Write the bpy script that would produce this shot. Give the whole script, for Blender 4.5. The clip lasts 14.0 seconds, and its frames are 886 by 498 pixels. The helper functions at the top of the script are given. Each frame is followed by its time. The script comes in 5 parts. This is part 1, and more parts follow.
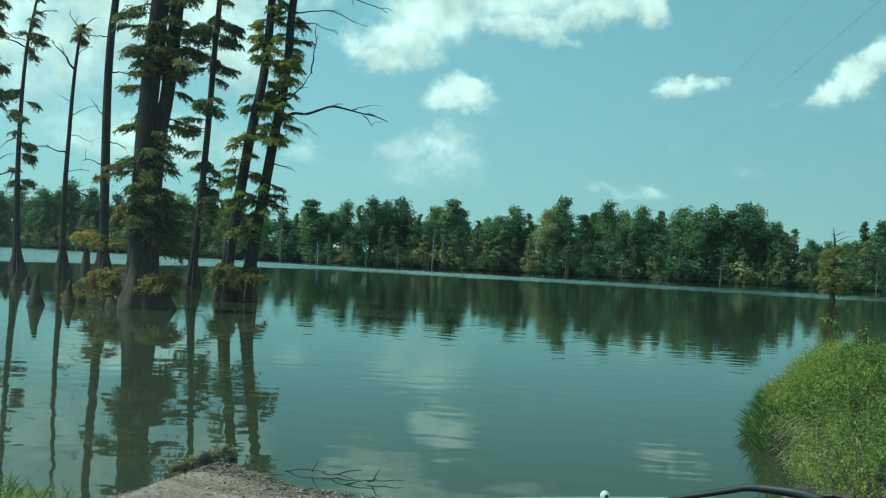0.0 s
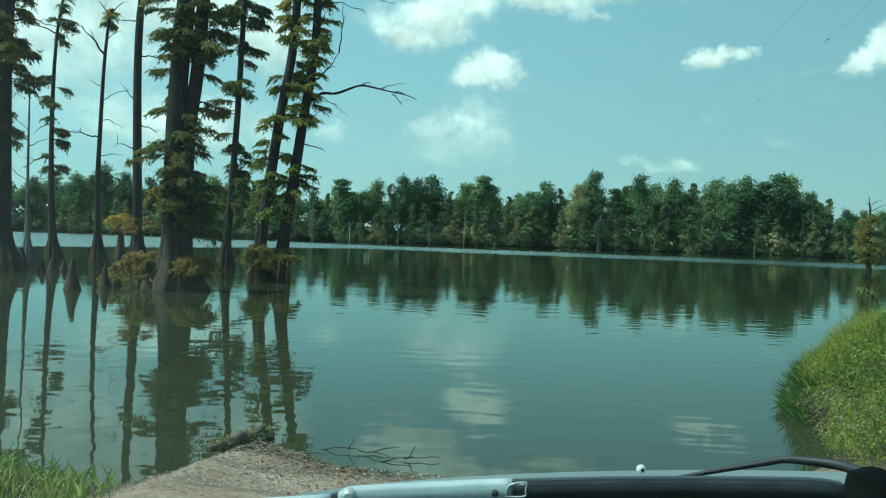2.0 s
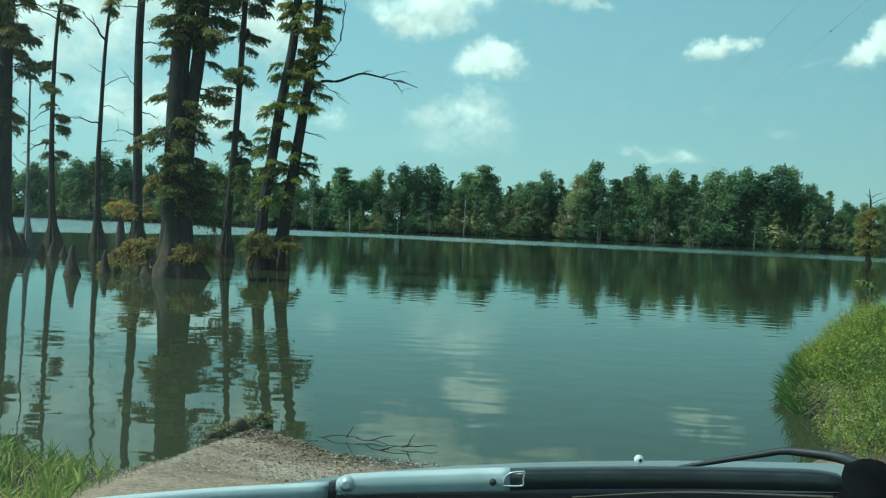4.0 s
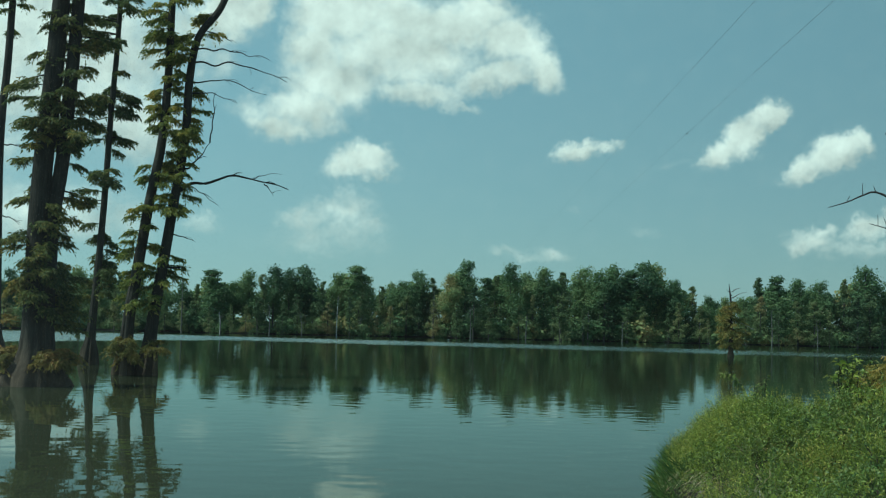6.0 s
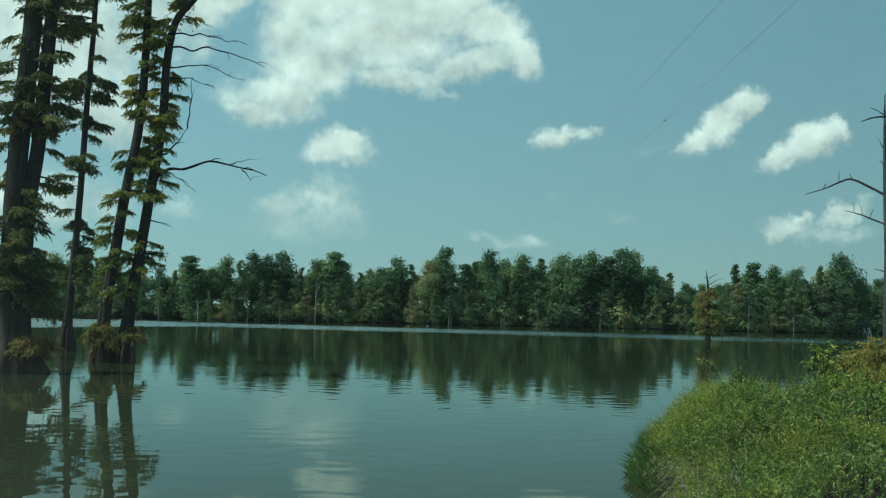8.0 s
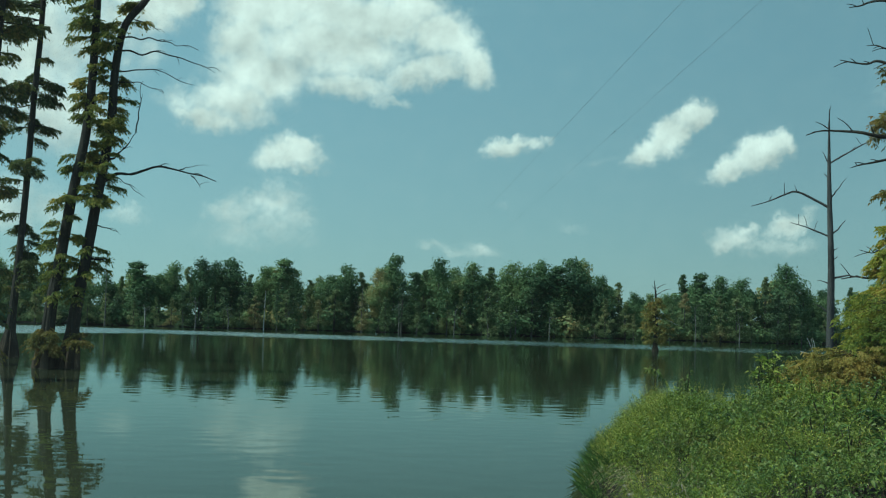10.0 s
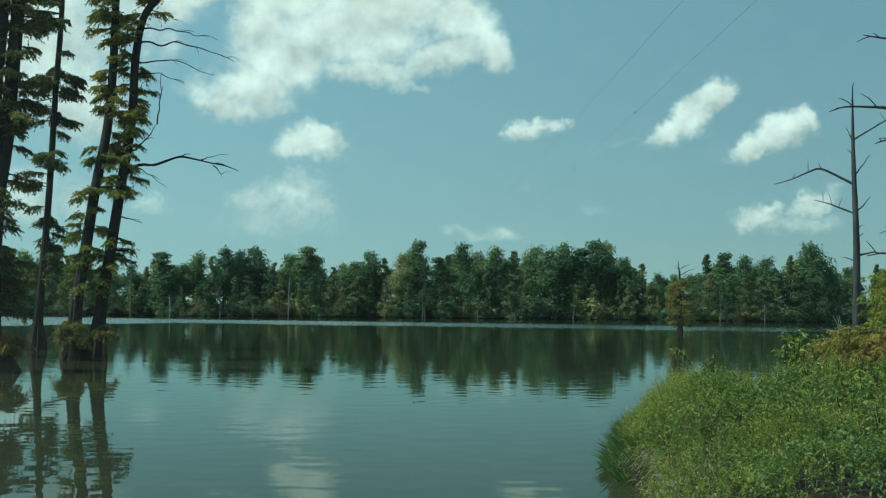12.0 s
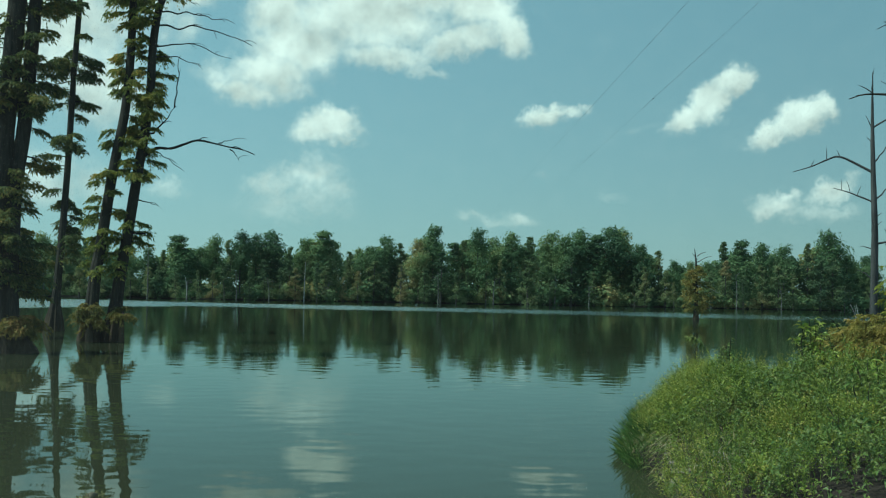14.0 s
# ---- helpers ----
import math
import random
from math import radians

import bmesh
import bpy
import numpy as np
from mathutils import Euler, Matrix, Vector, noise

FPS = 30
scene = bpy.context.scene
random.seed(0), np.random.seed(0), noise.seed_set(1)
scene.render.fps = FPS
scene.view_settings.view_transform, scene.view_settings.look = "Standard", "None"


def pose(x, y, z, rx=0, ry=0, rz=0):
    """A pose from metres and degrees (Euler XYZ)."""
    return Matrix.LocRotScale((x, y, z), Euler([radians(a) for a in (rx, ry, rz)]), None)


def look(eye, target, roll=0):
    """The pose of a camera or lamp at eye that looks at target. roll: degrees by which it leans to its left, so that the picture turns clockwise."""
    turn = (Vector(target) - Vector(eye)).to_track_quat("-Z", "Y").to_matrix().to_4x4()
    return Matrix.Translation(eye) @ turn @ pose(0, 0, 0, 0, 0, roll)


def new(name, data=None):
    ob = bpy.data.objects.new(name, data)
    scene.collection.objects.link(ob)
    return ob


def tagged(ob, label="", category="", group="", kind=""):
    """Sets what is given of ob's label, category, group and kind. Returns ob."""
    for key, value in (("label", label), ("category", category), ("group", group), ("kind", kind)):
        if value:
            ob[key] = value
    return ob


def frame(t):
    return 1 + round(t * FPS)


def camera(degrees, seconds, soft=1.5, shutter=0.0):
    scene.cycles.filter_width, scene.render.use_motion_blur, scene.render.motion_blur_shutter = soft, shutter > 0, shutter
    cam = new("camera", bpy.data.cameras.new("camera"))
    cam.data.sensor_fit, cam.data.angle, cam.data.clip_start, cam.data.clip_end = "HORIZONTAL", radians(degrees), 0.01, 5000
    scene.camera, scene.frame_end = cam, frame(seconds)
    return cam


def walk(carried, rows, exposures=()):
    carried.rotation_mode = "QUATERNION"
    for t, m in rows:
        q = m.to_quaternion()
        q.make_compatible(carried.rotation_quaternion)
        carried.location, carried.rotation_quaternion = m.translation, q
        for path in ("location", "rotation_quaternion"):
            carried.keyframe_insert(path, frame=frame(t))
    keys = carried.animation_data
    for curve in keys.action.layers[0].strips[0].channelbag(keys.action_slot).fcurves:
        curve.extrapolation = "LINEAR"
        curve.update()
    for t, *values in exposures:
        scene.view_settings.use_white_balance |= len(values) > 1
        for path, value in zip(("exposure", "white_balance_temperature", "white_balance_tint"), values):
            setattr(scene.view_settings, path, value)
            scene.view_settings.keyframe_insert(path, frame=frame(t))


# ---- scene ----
cam = camera(42.8, 14.0, soft=1.2)

# the viewer sits in a parked car, eye 2.2 m above the water, and turns the lens by hand
EYE = 2.2
PATH = [
    (0, pose(0, 0, EYE, 90.600, -3.000, 0.000)),
    (0.5, pose(0, 0, EYE, 91.076, -2.492, -0.067)),
    (1, pose(0, 0, EYE, 91.270, -2.300, 0.135)),
    (1.5, pose(0, 0, EYE, 90.784, -1.831, 0.959)),
    (2, pose(0, 0, EYE, 89.374, -1.906, 1.605)),
    (2.5, pose(0, 0, EYE, 88.364, -2.011, 2.229)),
    (2.7, pose(0, 0, EYE, 88.420, -2.010, 2.220)),
    (4.8, pose(0, 0, EYE, 89.800, -2.450, 0.800)),
    (5, pose(0, 0, EYE, 91.819, -1.000, -0.911)),
    (5.5, pose(0, 0, EYE, 94.178, -0.382, -3.571)),
    (6, pose(0, 0, EYE, 94.104, -1.312, -4.819)),
    (6.5, pose(0, 0, EYE, 93.540, -1.278, -5.316)),
    (7, pose(0, 0, EYE, 93.557, -1.668, -5.406)),
    (7.2, pose(0, 0, EYE, 93.330, -1.620, -5.490)),
    (9.3, pose(0, 0, EYE, 93.941, -1.631, -7.391)),
    (9.5, pose(0, 0, EYE, 94.018, -1.879, -7.888)),
    (10, pose(0, 0, EYE, 93.916, -1.624, -8.443)),
    (10.5, pose(0, 0, EYE, 93.727, -1.515, -8.650)),
    (11, pose(0, 0, EYE, 93.689, -1.960, -8.607)),
    (11.5, pose(0, 0, EYE, 93.612, -1.019, -7.751)),
    (12, pose(0, 0, EYE, 93.117, -0.590, -7.237)),
    (12.5, pose(0, 0, EYE, 92.870, -0.459, -6.869)),
    (13, pose(0, 0, EYE, 92.706, -1.034, -6.396)),
    (13.5, pose(0, 0, EYE, 92.540, -0.778, -6.473)),
    (14, pose(0, 0, EYE, 92.365, -1.068, -6.455)),
]
EXPOSURES = [(0.0, 0.28, 5260, -22), (2.5, 0.38, 5420, -20), (4.8, 0.34, 5480, -19), (5.6, -0.03, 5600, -13), (6.5, -0.05, 5600, -13), (11.0, 0.0, 5580, -13), (14.0, 0.06, 5580, -14)]
walk(cam, PATH, EXPOSURES)

# ---------------------------------------------------------------- world and sun
SUN_AZ, SUN_EL = radians(-98), radians(56)   # azimuth from +y towards +x
SKY = 0.088
CLOUD = 0.95
# clouds: azimuth, elevation, half width, half height, turn (degrees), weight
GREAT_HEAP = [
    (-0.9, 15.4, 3.41, 2.22, 1, 1), (-2.1, 13.8, 2.12, 2.39, 1, 0.95), (1.7, 15.4, 3.59, 2.22, 1, 0.95), (4.6, 14.9, 3.78, 1.89, 1, 1),
    (6.4, 15.9, 2.22, 1.37, 1, 1), (8.0, 14.4, 2.47, 1.89, -19, 1), (9.5, 13.1, 1.79, 1.31, -44, 0.95), (7.3, 12.7, 3.11, 1.17, 13, 0.85),
    (2.1, 13.6, 5.85, 2.58, 1, 0.9), (3.3, 11.9, 3.29, 1.04, 1, 0.8), (5.2, 11.3, 1.56, 0.49, -14, 0.5)]
GREAT_HEAP_SKIRT = [
    (-1.1, 12.2, 3.44, 2.24, 1, 0.88), (-2.5, 10.9, 2.75, 1.65, 1, 0.86), (-3.7, 10.0, 2.06, 1.03, 1, 0.83), (-1.6, 10.1, 1.73, 1.04, 1, 0.61),
    (-4.2, 10.5, 2.06, 1.03, 1, 0.55), (-5.3, 10.7, 1.71, 1.2, 1, 0.39), (-6.7, 15.2, 2.69, 1.85, 21, 1), (-5.1, 15.6, 1.28, 1.52, 1, 0.99),
    (-8.5, 14.2, 2.68, 1.84, 1, 0.66), (-7.3, 12.7, 2.37, 1.52, 1, 0.44)]
SMALL_HEAP = [
    (0.5, 8.3, 2.26, 1.2, 1, 0.9), (1.0, 8.8, 1.32, 0.95, 1, 0.95), (-0.3, 7.9, 1.48, 0.79, 1, 0.8), (0.8, 7.6, 2.01, 0.51, 1, 0.59),
    (-0.6, 5.9, 2.55, 1.31, 1, 0.55), (-2.3, 5.4, 2.18, 1.09, 1, 0.52), (0.1, 5.2, 2.27, 1.46, 1, 0.49), (-1.1, 4.3, 4.38, 1.46, 1, 0.36),
    (-0.3, 6.7, 1.02, 0.87, 1, 0.44), (-7.4, 5.0, 1.29, 0.79, 1, 0.39)]
EAST_PUFFS = [
    (11.4, 9.0, 1.8, 0.8, 13, 0.85), (12.8, 9.3, 1.17, 0.55, 9, 0.7), (18.5, 8.8, 1.49, 1.0, 31, 0.9), (19.7, 9.7, 1.68, 1.13, 41, 0.95),
    (20.8, 10.6, 1.27, 0.98, 31, 1), (19.2, 9.1, 2.43, 0.85, 36, 0.75), (16.2, 8.5, 1.43, 0.4, 6, 0.22), (22.7, 8.1, 1.59, 0.9, 16, 0.85),
    (24.0, 8.8, 1.78, 1.18, 26, 0.95), (24.9, 9.3, 1.05, 0.97, 1, 0.95), (21.9, 7.5, 1.2, 0.56, 1, 0.35)]
LOW_BANKS = [
    (22.5, 4.7, 1.73, 0.93, 11, 0.66), (23.1, 5.2, 0.93, 0.66, 1, 0.66), (25.5, 5.3, 1.83, 0.85, 16, 0.66), (24.5, 4.3, 2.8, 0.72, 1, 0.42),
    (15.1, 5.0, 0.89, 0.41, 1, 0.24), (11.2, 6.1, 0.76, 0.49, 1, 0.22), (8.1, 4.1, 1.67, 0.56, 1, 0.36), (9.8, 3.9, 2.26, 0.63, -4, 0.38)]
OUTLYING = [
    (-15.0, 12.3, 8.5, 6.5, 0, 0.85), (-22.0, 9.0, 9.0, 5.5, 0, 0.66), (-15.0, 5.0, 7.0, 2.4, 0, 0.6), (-10.5, 9.5, 3.0, 2.4, 0, 0.8),
    (-6.8, 14.9, 2.4, 2.0, 0, 0.9), (33.0, 12.0, 4.0, 2.0, 10, 0.8), (14.0, 26.0, 9.0, 3.0, 8, 0.8), (-10.0, 30.0, 11.0, 4.0, -5, 0.8),
    (40.0, 28.0, 9.0, 3.0, 15, 0.8)]
CLOUDS = GREAT_HEAP + GREAT_HEAP_SKIRT + SMALL_HEAP + EAST_PUFFS + LOW_BANKS + OUTLYING


def nodes_of(tree):
    tree.nodes.clear()

    def add(kind, ins=None, **props):
        n = tree.nodes.new(kind)
        for k, v in props.items():
            if k == "blend_type":
                n.blend_type = v
            elif k == "operation":
                n.operation = v
            elif k == "data_type":
                n.data_type = v
            elif k == "interpolation_type":
                n.interpolation_type = v
            elif k == "vector_type":
                n.vector_type = v
            elif k == "clamp":
                n.use_clamp = v
        for k, v in (ins or {}).items():
            if isinstance(v, bpy.types.NodeSocket):
                tree.links.new(v, n.inputs[k])
            else:
                n.inputs[k].default_value = v
        return n
    return add


world = bpy.data.worlds.new("world")
scene.world = world
world.use_nodes = True
W = nodes_of(world.node_tree)
sky = W("ShaderNodeTexSky")
sky.sky_type = "NISHITA"
sky.sun_disc = False
sky.sun_elevation, sky.sun_rotation = SUN_EL, SUN_AZ
sky.air_density, sky.dust_density, sky.ozone_density = 1.0, 0.5, 2.2
tc = W("ShaderNodeTexCoord")
sep = W("ShaderNodeSeparateXYZ", {0: tc.outputs["Generated"]})
az = W("ShaderNodeMath", {0: sep.outputs[0], 1: sep.outputs[1]}, operation="ARCTAN2")
el = W("ShaderNodeMath", {0: sep.outputs[2]}, operation="ARCSINE")
ang = W("ShaderNodeCombineXYZ", {0: az.outputs[0], 1: el.outputs[0]})
deg = W("ShaderNodeVectorMath", {0: ang.outputs[0], 1: (57.2958, 57.2958, 0)}, operation="MULTIPLY")
puff = W("ShaderNodeTexNoise", {"Vector": deg.outputs[0], "Scale": 0.5, "Detail": 3.0, "Roughness": 0.5})
pv = W("ShaderNodeVectorMath", {0: puff.outputs["Color"], 1: (0.5, 0.5, 0.5)}, operation="SUBTRACT")
pv2 = W("ShaderNodeVectorMath", {0: pv.outputs[0], 1: (1.5, 1.3, 0)}, operation="MULTIPLY")
curl = W("ShaderNodeTexNoise", {"Vector": deg.outputs[0], "Scale": 1.7, "Detail": 5.0, "Roughness": 0.6})
cv = W("ShaderNodeVectorMath", {0: curl.outputs["Color"], 1: (0.5, 0.5, 0.5)}, operation="SUBTRACT")
cv2 = W("ShaderNodeVectorMath", {0: cv.outputs[0], 1: (1.0, 1.0, 0)}, operation="MULTIPLY")
both = W("ShaderNodeVectorMath", {0: pv2.outputs[0], 1: cv2.outputs[0]}, operation="ADD")
warped = W("ShaderNodeVectorMath", {0: deg.outputs[0], 1: both.outputs[0]}, operation="ADD")
total = tone = None
for a, e, rx, ry, turn, weight in CLOUDS:
    off = W("ShaderNodeVectorMath", {0: warped.outputs[0], 1: (a, e, 0)}, operation="SUBTRACT")
    mp = W("ShaderNodeMapping", {"Vector": off.outputs[0], "Rotation": (0, 0, -radians(turn)), "Scale": (1, 1, 1)}, vector_type="POINT")
    sc = W("ShaderNodeVectorMath", {0: mp.outputs[0], 1: (1 / rx, 1 / ry, 0)}, operation="MULTIPLY")
    ln = W("ShaderNodeVectorMath", {0: sc.outputs[0]}, operation="LENGTH")
    mr = W("ShaderNodeMapRange", {0: ln.outputs["Value"], 1: 1.2, 2: 0.25, 3: 0.0, 4: weight}, interpolation_type="SMOOTHSTEP")
    # heads stand clear, bases melt into the haze; the side towards the sun is lit
    vs = W("ShaderNodeSeparateXYZ", {0: sc.outputs[0]})
    base = W("ShaderNodeMapRange", {0: vs.outputs[1], 1: -1.05, 2: 0.2, 3: 0.45, 4: 1.0}, interpolation_type="SMOOTHSTEP")
    mr = W("ShaderNodeMath", {0: mr.outputs[0], 1: base.outputs[0]}, operation="MULTIPLY")
    across = W("ShaderNodeMath", {0: vs.outputs[0], 1: -0.35}, operation="MULTIPLY")
    lit = W("ShaderNodeMath", {0: vs.outputs[1], 1: across.outputs[0]}, operation="ADD")
    litw = W("ShaderNodeMath", {0: lit.outputs[0], 1: mr.outputs[0]}, operation="MULTIPLY")
    if total is None:
        total, tone, mass = mr.outputs[0], litw.outputs[0], mr.outputs[0]
    else:
        total = W("ShaderNodeMath", {0: total, 1: mr.outputs[0], 2: 0.15}, operation="SMOOTH_MAX").outputs[0]
        tone = W("ShaderNodeMath", {0: tone, 1: litw.outputs[0]}, operation="ADD").outputs[0]
        mass = W("ShaderNodeMath", {0: mass, 1: mr.outputs[0]}, operation="ADD").outputs[0]
# wisps eat into the edges
wisp = W("ShaderNodeTexNoise", {"Vector": deg.outputs[0], "Scale": 0.8, "Detail": 7.0, "Roughness": 0.62})
wisp2 = W("ShaderNodeMapRange", {0: wisp.outputs[0], 1: 0.25, 2: 0.75, 3: -0.20, 4: 0.22})
inside = W("ShaderNodeMapRange", {0: total, 1: 0.02, 2: 0.35, 3: 0.0, 4: 1.0})
eat = W("ShaderNodeMath", {0: wisp2.outputs[0], 1: inside.outputs[0]}, operation="MULTIPLY")
total = W("ShaderNodeMath", {0: total, 1: eat.outputs[0]}, operation="ADD").outputs[0]
mask = W("ShaderNodeMapRange", {0: total, 1: 0.08, 2: 0.95, 3: 0.0, 4: 0.93}, interpolation_type="SMOOTHSTEP")
lift = W("ShaderNodeVectorMath", {0: deg.outputs[0], 1: (-0.45, 0.9, 0)}, operation="ADD")
inner = W("ShaderNodeTexNoise", {"Vector": deg.outputs[0], "Scale": 0.34, "Detail": 5.0, "Roughness": 0.55})
inner2 = W("ShaderNodeTexNoise", {"Vector": lift.outputs[0], "Scale": 0.34, "Detail": 5.0, "Roughness": 0.55})
relief = W("ShaderNodeMath", {0: inner.outputs[0], 1: inner2.outputs[0]}, operation="SUBTRACT")
side = W("ShaderNodeMath", {0: tone, 1: W("ShaderNodeMath", {0: mass, 1: 0.05}, operation="MAXIMUM").outputs[0]}, operation="DIVIDE")
side2 = W("ShaderNodeMath", {0: side.outputs[0], 1: 0.16}, operation="MULTIPLY")
form = W("ShaderNodeMath", {0: relief.outputs[0], 1: side2.outputs[0]}, operation="ADD")
bright = W("ShaderNodeMapRange", {0: form.outputs[0], 1: -0.22, 2: 0.20, 3: 0.60, 4: 1.02})
white = W("ShaderNodeVectorMath", {0: (CLOUD * 1.02, CLOUD, CLOUD * 0.91), "Scale": bright.outputs[0]}, operation="SCALE")
skys = W("ShaderNodeVectorMath", {0: sky.outputs[0], "Scale": SKY}, operation="SCALE")
# thick summer haze: nearly one tone from the woods to well up the sky, paler on the sun's side
low = W("ShaderNodeMapRange", {0: el.outputs[0], 1: 0.80, 2: 0.25, 3: 0.0, 4: 0.80}, interpolation_type="SMOOTHERSTEP")
up = W("ShaderNodeMapRange", {0: el.outputs[0], 1: 0.0, 2: 0.24, 3: 0.0, 4: 1.0})
veil = W("ShaderNodeMix", {"Factor": up.outputs[0]}, data_type="RGBA")
for s in veil.inputs:
    if s.type == "RGBA":
        s.default_value = (0.318, 0.430, 0.428, 1) if s.name == "A" else (0.262, 0.392, 0.438, 1)
sunward = W("ShaderNodeMapRange", {0: az.outputs[0], 1: -0.45, 2: 0.45, 3: 1.28, 4: 0.86})
veil2 = W("ShaderNodeVectorMath", {0: [o for o in veil.outputs if o.type == "RGBA"][0], "Scale": sunward.outputs[0]}, operation="SCALE")
haze = W("ShaderNodeMix", {"Factor": low.outputs[0]}, data_type="RGBA")
for s in haze.inputs:
    if s.type == "RGBA":
        world.node_tree.links.new(skys.outputs[0] if s.name == "A" else veil2.outputs[0], s)
cl = W("ShaderNodeMix", {"Factor": mask.outputs[0]}, data_type="RGBA")
for s in cl.inputs:
    if s.type == "RGBA" and s.name == "A":
        world.node_tree.links.new([o for o in haze.outputs if o.type == "RGBA"][0], s)
    if s.type == "RGBA" and s.name == "B":
        world.node_tree.links.new(white.outputs[0], s)
bg = W("ShaderNodeBackground", {"Strength": 1.0})
world.node_tree.links.new([o for o in cl.outputs if o.type == "RGBA"][0], bg.inputs[0])
W("ShaderNodeOutputWorld", {0: bg.outputs[0]})

sun = new("sun", bpy.data.lights.new("sun", "SUN"))
sun.data.energy, sun.data.angle, sun.data.color = 3.2, radians(0.53), (1.0, 0.95, 0.86)
sd = Vector((math.sin(SUN_AZ) * math.cos(SUN_EL), math.cos(SUN_AZ) * math.cos(SUN_EL), math.sin(SUN_EL)))
sun.matrix_world = look(sd * 60, (0, 0, 0))

# ---------------------------------------------------------------- materials


def material(name):
    m = bpy.data.materials.new(name)
    m.use_nodes = True
    return m, nodes_of(m.node_tree)


def ramp(N, fac, stops):
    r = N("ShaderNodeValToRGB", {0: fac})
    cr = r.color_ramp
    while len(cr.elements) < len(stops):
        cr.elements.new(0.5)
    for e, (p, c) in zip(cr.elements, stops):
        e.position, e.color = p, (*c, 1)
    return r.outputs[0]


def finish(m, N, color, rough=0.7, metal=0.0, bump=None, strength=0.4, distance=0.02, spec=0.4):
    ins = {"Base Color": color, "Roughness": rough, "Metallic": metal, "Specular IOR Level": spec}
    if bump is not None:
        b = N("ShaderNodeBump", {"Height": bump, "Strength": strength, "Distance": distance})
        ins["Normal"] = b.outputs[0]
    p = N("ShaderNodeBsdfPrincipled", ins)
    N("ShaderNodeOutputMaterial", {0: p.outputs[0]})
    return m


def coords(N, scale=(1, 1, 1), kind="Object"):
    t = N("ShaderNodeTexCoord")
    mp = N("ShaderNodeMapping", {"Vector": t.outputs[kind], "Scale": scale})
    return mp.outputs[0]


def leaf_material(name, stops, through_light=0.35, rough=0.55, patch=0.6, each=0.55, tree=0.34):
    """Leaves: each one its own shade, with larger patches, and some light passing through."""
    m, N = material(name)
    geo = N("ShaderNodeNewGeometry")
    info = N("ShaderNodeObjectInfo")
    big = N("ShaderNodeTexNoise", {"Vector": geo.outputs["Position"], "Scale": patch, "Detail": 3.0})
    a = N("ShaderNodeMath", {0: geo.outputs["Random Per Island"], 1: each}, operation="MULTIPLY")
    bb = N("ShaderNodeMath", {0: big.outputs[0], 1: 0.27}, operation="SUBTRACT")
    b = N("ShaderNodeMath", {0: bb.outputs[0], 1: 1.7}, operation="MULTIPLY")
    c = N("ShaderNodeMath", {0: a.outputs[0], 1: b.outputs[0]}, operation="ADD")
    d = N("ShaderNodeMath", {0: info.outputs["Random"], 1: tree}, operation="MULTIPLY")
    e = N("ShaderNodeMath", {0: c.outputs[0], 1: d.outputs[0]}, operation="ADD")
    f = N("ShaderNodeMath", {0: e.outputs[0], 1: 0.5 * (each + tree) - 0.125}, operation="SUBTRACT", clamp=True)
    col = ramp(N, f.outputs[0], stops)
    p = N("ShaderNodeBsdfPrincipled", {"Base Color": col, "Roughness": rough, "Specular IOR Level": 0.3})
    t = N("ShaderNodeBsdfTranslucent", {0: col})
    mix = N("ShaderNodeMixShader", {0: through_light, 1: p.outputs[0], 2: t.outputs[0]})
    N("ShaderNodeOutputMaterial", {0: mix.outputs[0]})
    return m


def bark_material(name, dark, light, streak=7.0, lit_foot=False):
    m, N = material(name)
    v = coords(N, (streak, streak, 0.9))
    n1 = N("ShaderNodeTexNoise", {"Vector": v, "Scale": 1.6, "Detail": 8.0, "Roughness": 0.65})
    n2 = N("ShaderNodeTexNoise", {"Vector": coords(N), "Scale": 0.7, "Detail": 4.0})
    s = N("ShaderNodeMath", {0: n1.outputs[0], 1: n2.outputs[0]}, operation="ADD")
    h = N("ShaderNodeMath", {0: s.outputs[0], 1: 0.5}, operation="MULTIPLY")
    col = ramp(N, h.outputs[0], [(0.33, dark), (0.62, light)])
    if lit_foot:
        # low on the trunk: paler, browner fibre, with sunlight on the feet painted in
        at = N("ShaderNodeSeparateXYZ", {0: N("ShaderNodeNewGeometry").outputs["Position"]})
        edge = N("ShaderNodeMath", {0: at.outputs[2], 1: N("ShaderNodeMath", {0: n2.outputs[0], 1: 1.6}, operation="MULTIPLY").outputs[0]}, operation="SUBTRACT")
        sunlit = N("ShaderNodeMapRange", {0: edge.outputs[0], 1: 0.9, 2: -0.5, 3: 0.0, 4: 1.0})
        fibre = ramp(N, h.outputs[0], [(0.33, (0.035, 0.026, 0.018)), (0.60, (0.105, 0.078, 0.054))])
        mix = N("ShaderNodeMix", {"Factor": sunlit.outputs[0]}, data_type="RGBA")
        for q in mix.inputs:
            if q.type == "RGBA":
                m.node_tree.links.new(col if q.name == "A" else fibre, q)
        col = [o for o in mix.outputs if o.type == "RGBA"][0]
    return finish(m, N, col, 0.9, 0, n1.outputs[0], 0.9, 0.05, 0.2)


BARK = bark_material("cypress_bark", (0.016, 0.015, 0.013), (0.062, 0.055, 0.044), lit_foot=True)
BARK_DEAD = bark_material("weathered_dead_wood", (0.06, 0.056, 0.053), (0.24, 0.225, 0.21))
BARK_SNAG = bark_material("grey_snag_wood", (0.022, 0.022, 0.022), (0.125, 0.12, 0.115), 9.0)
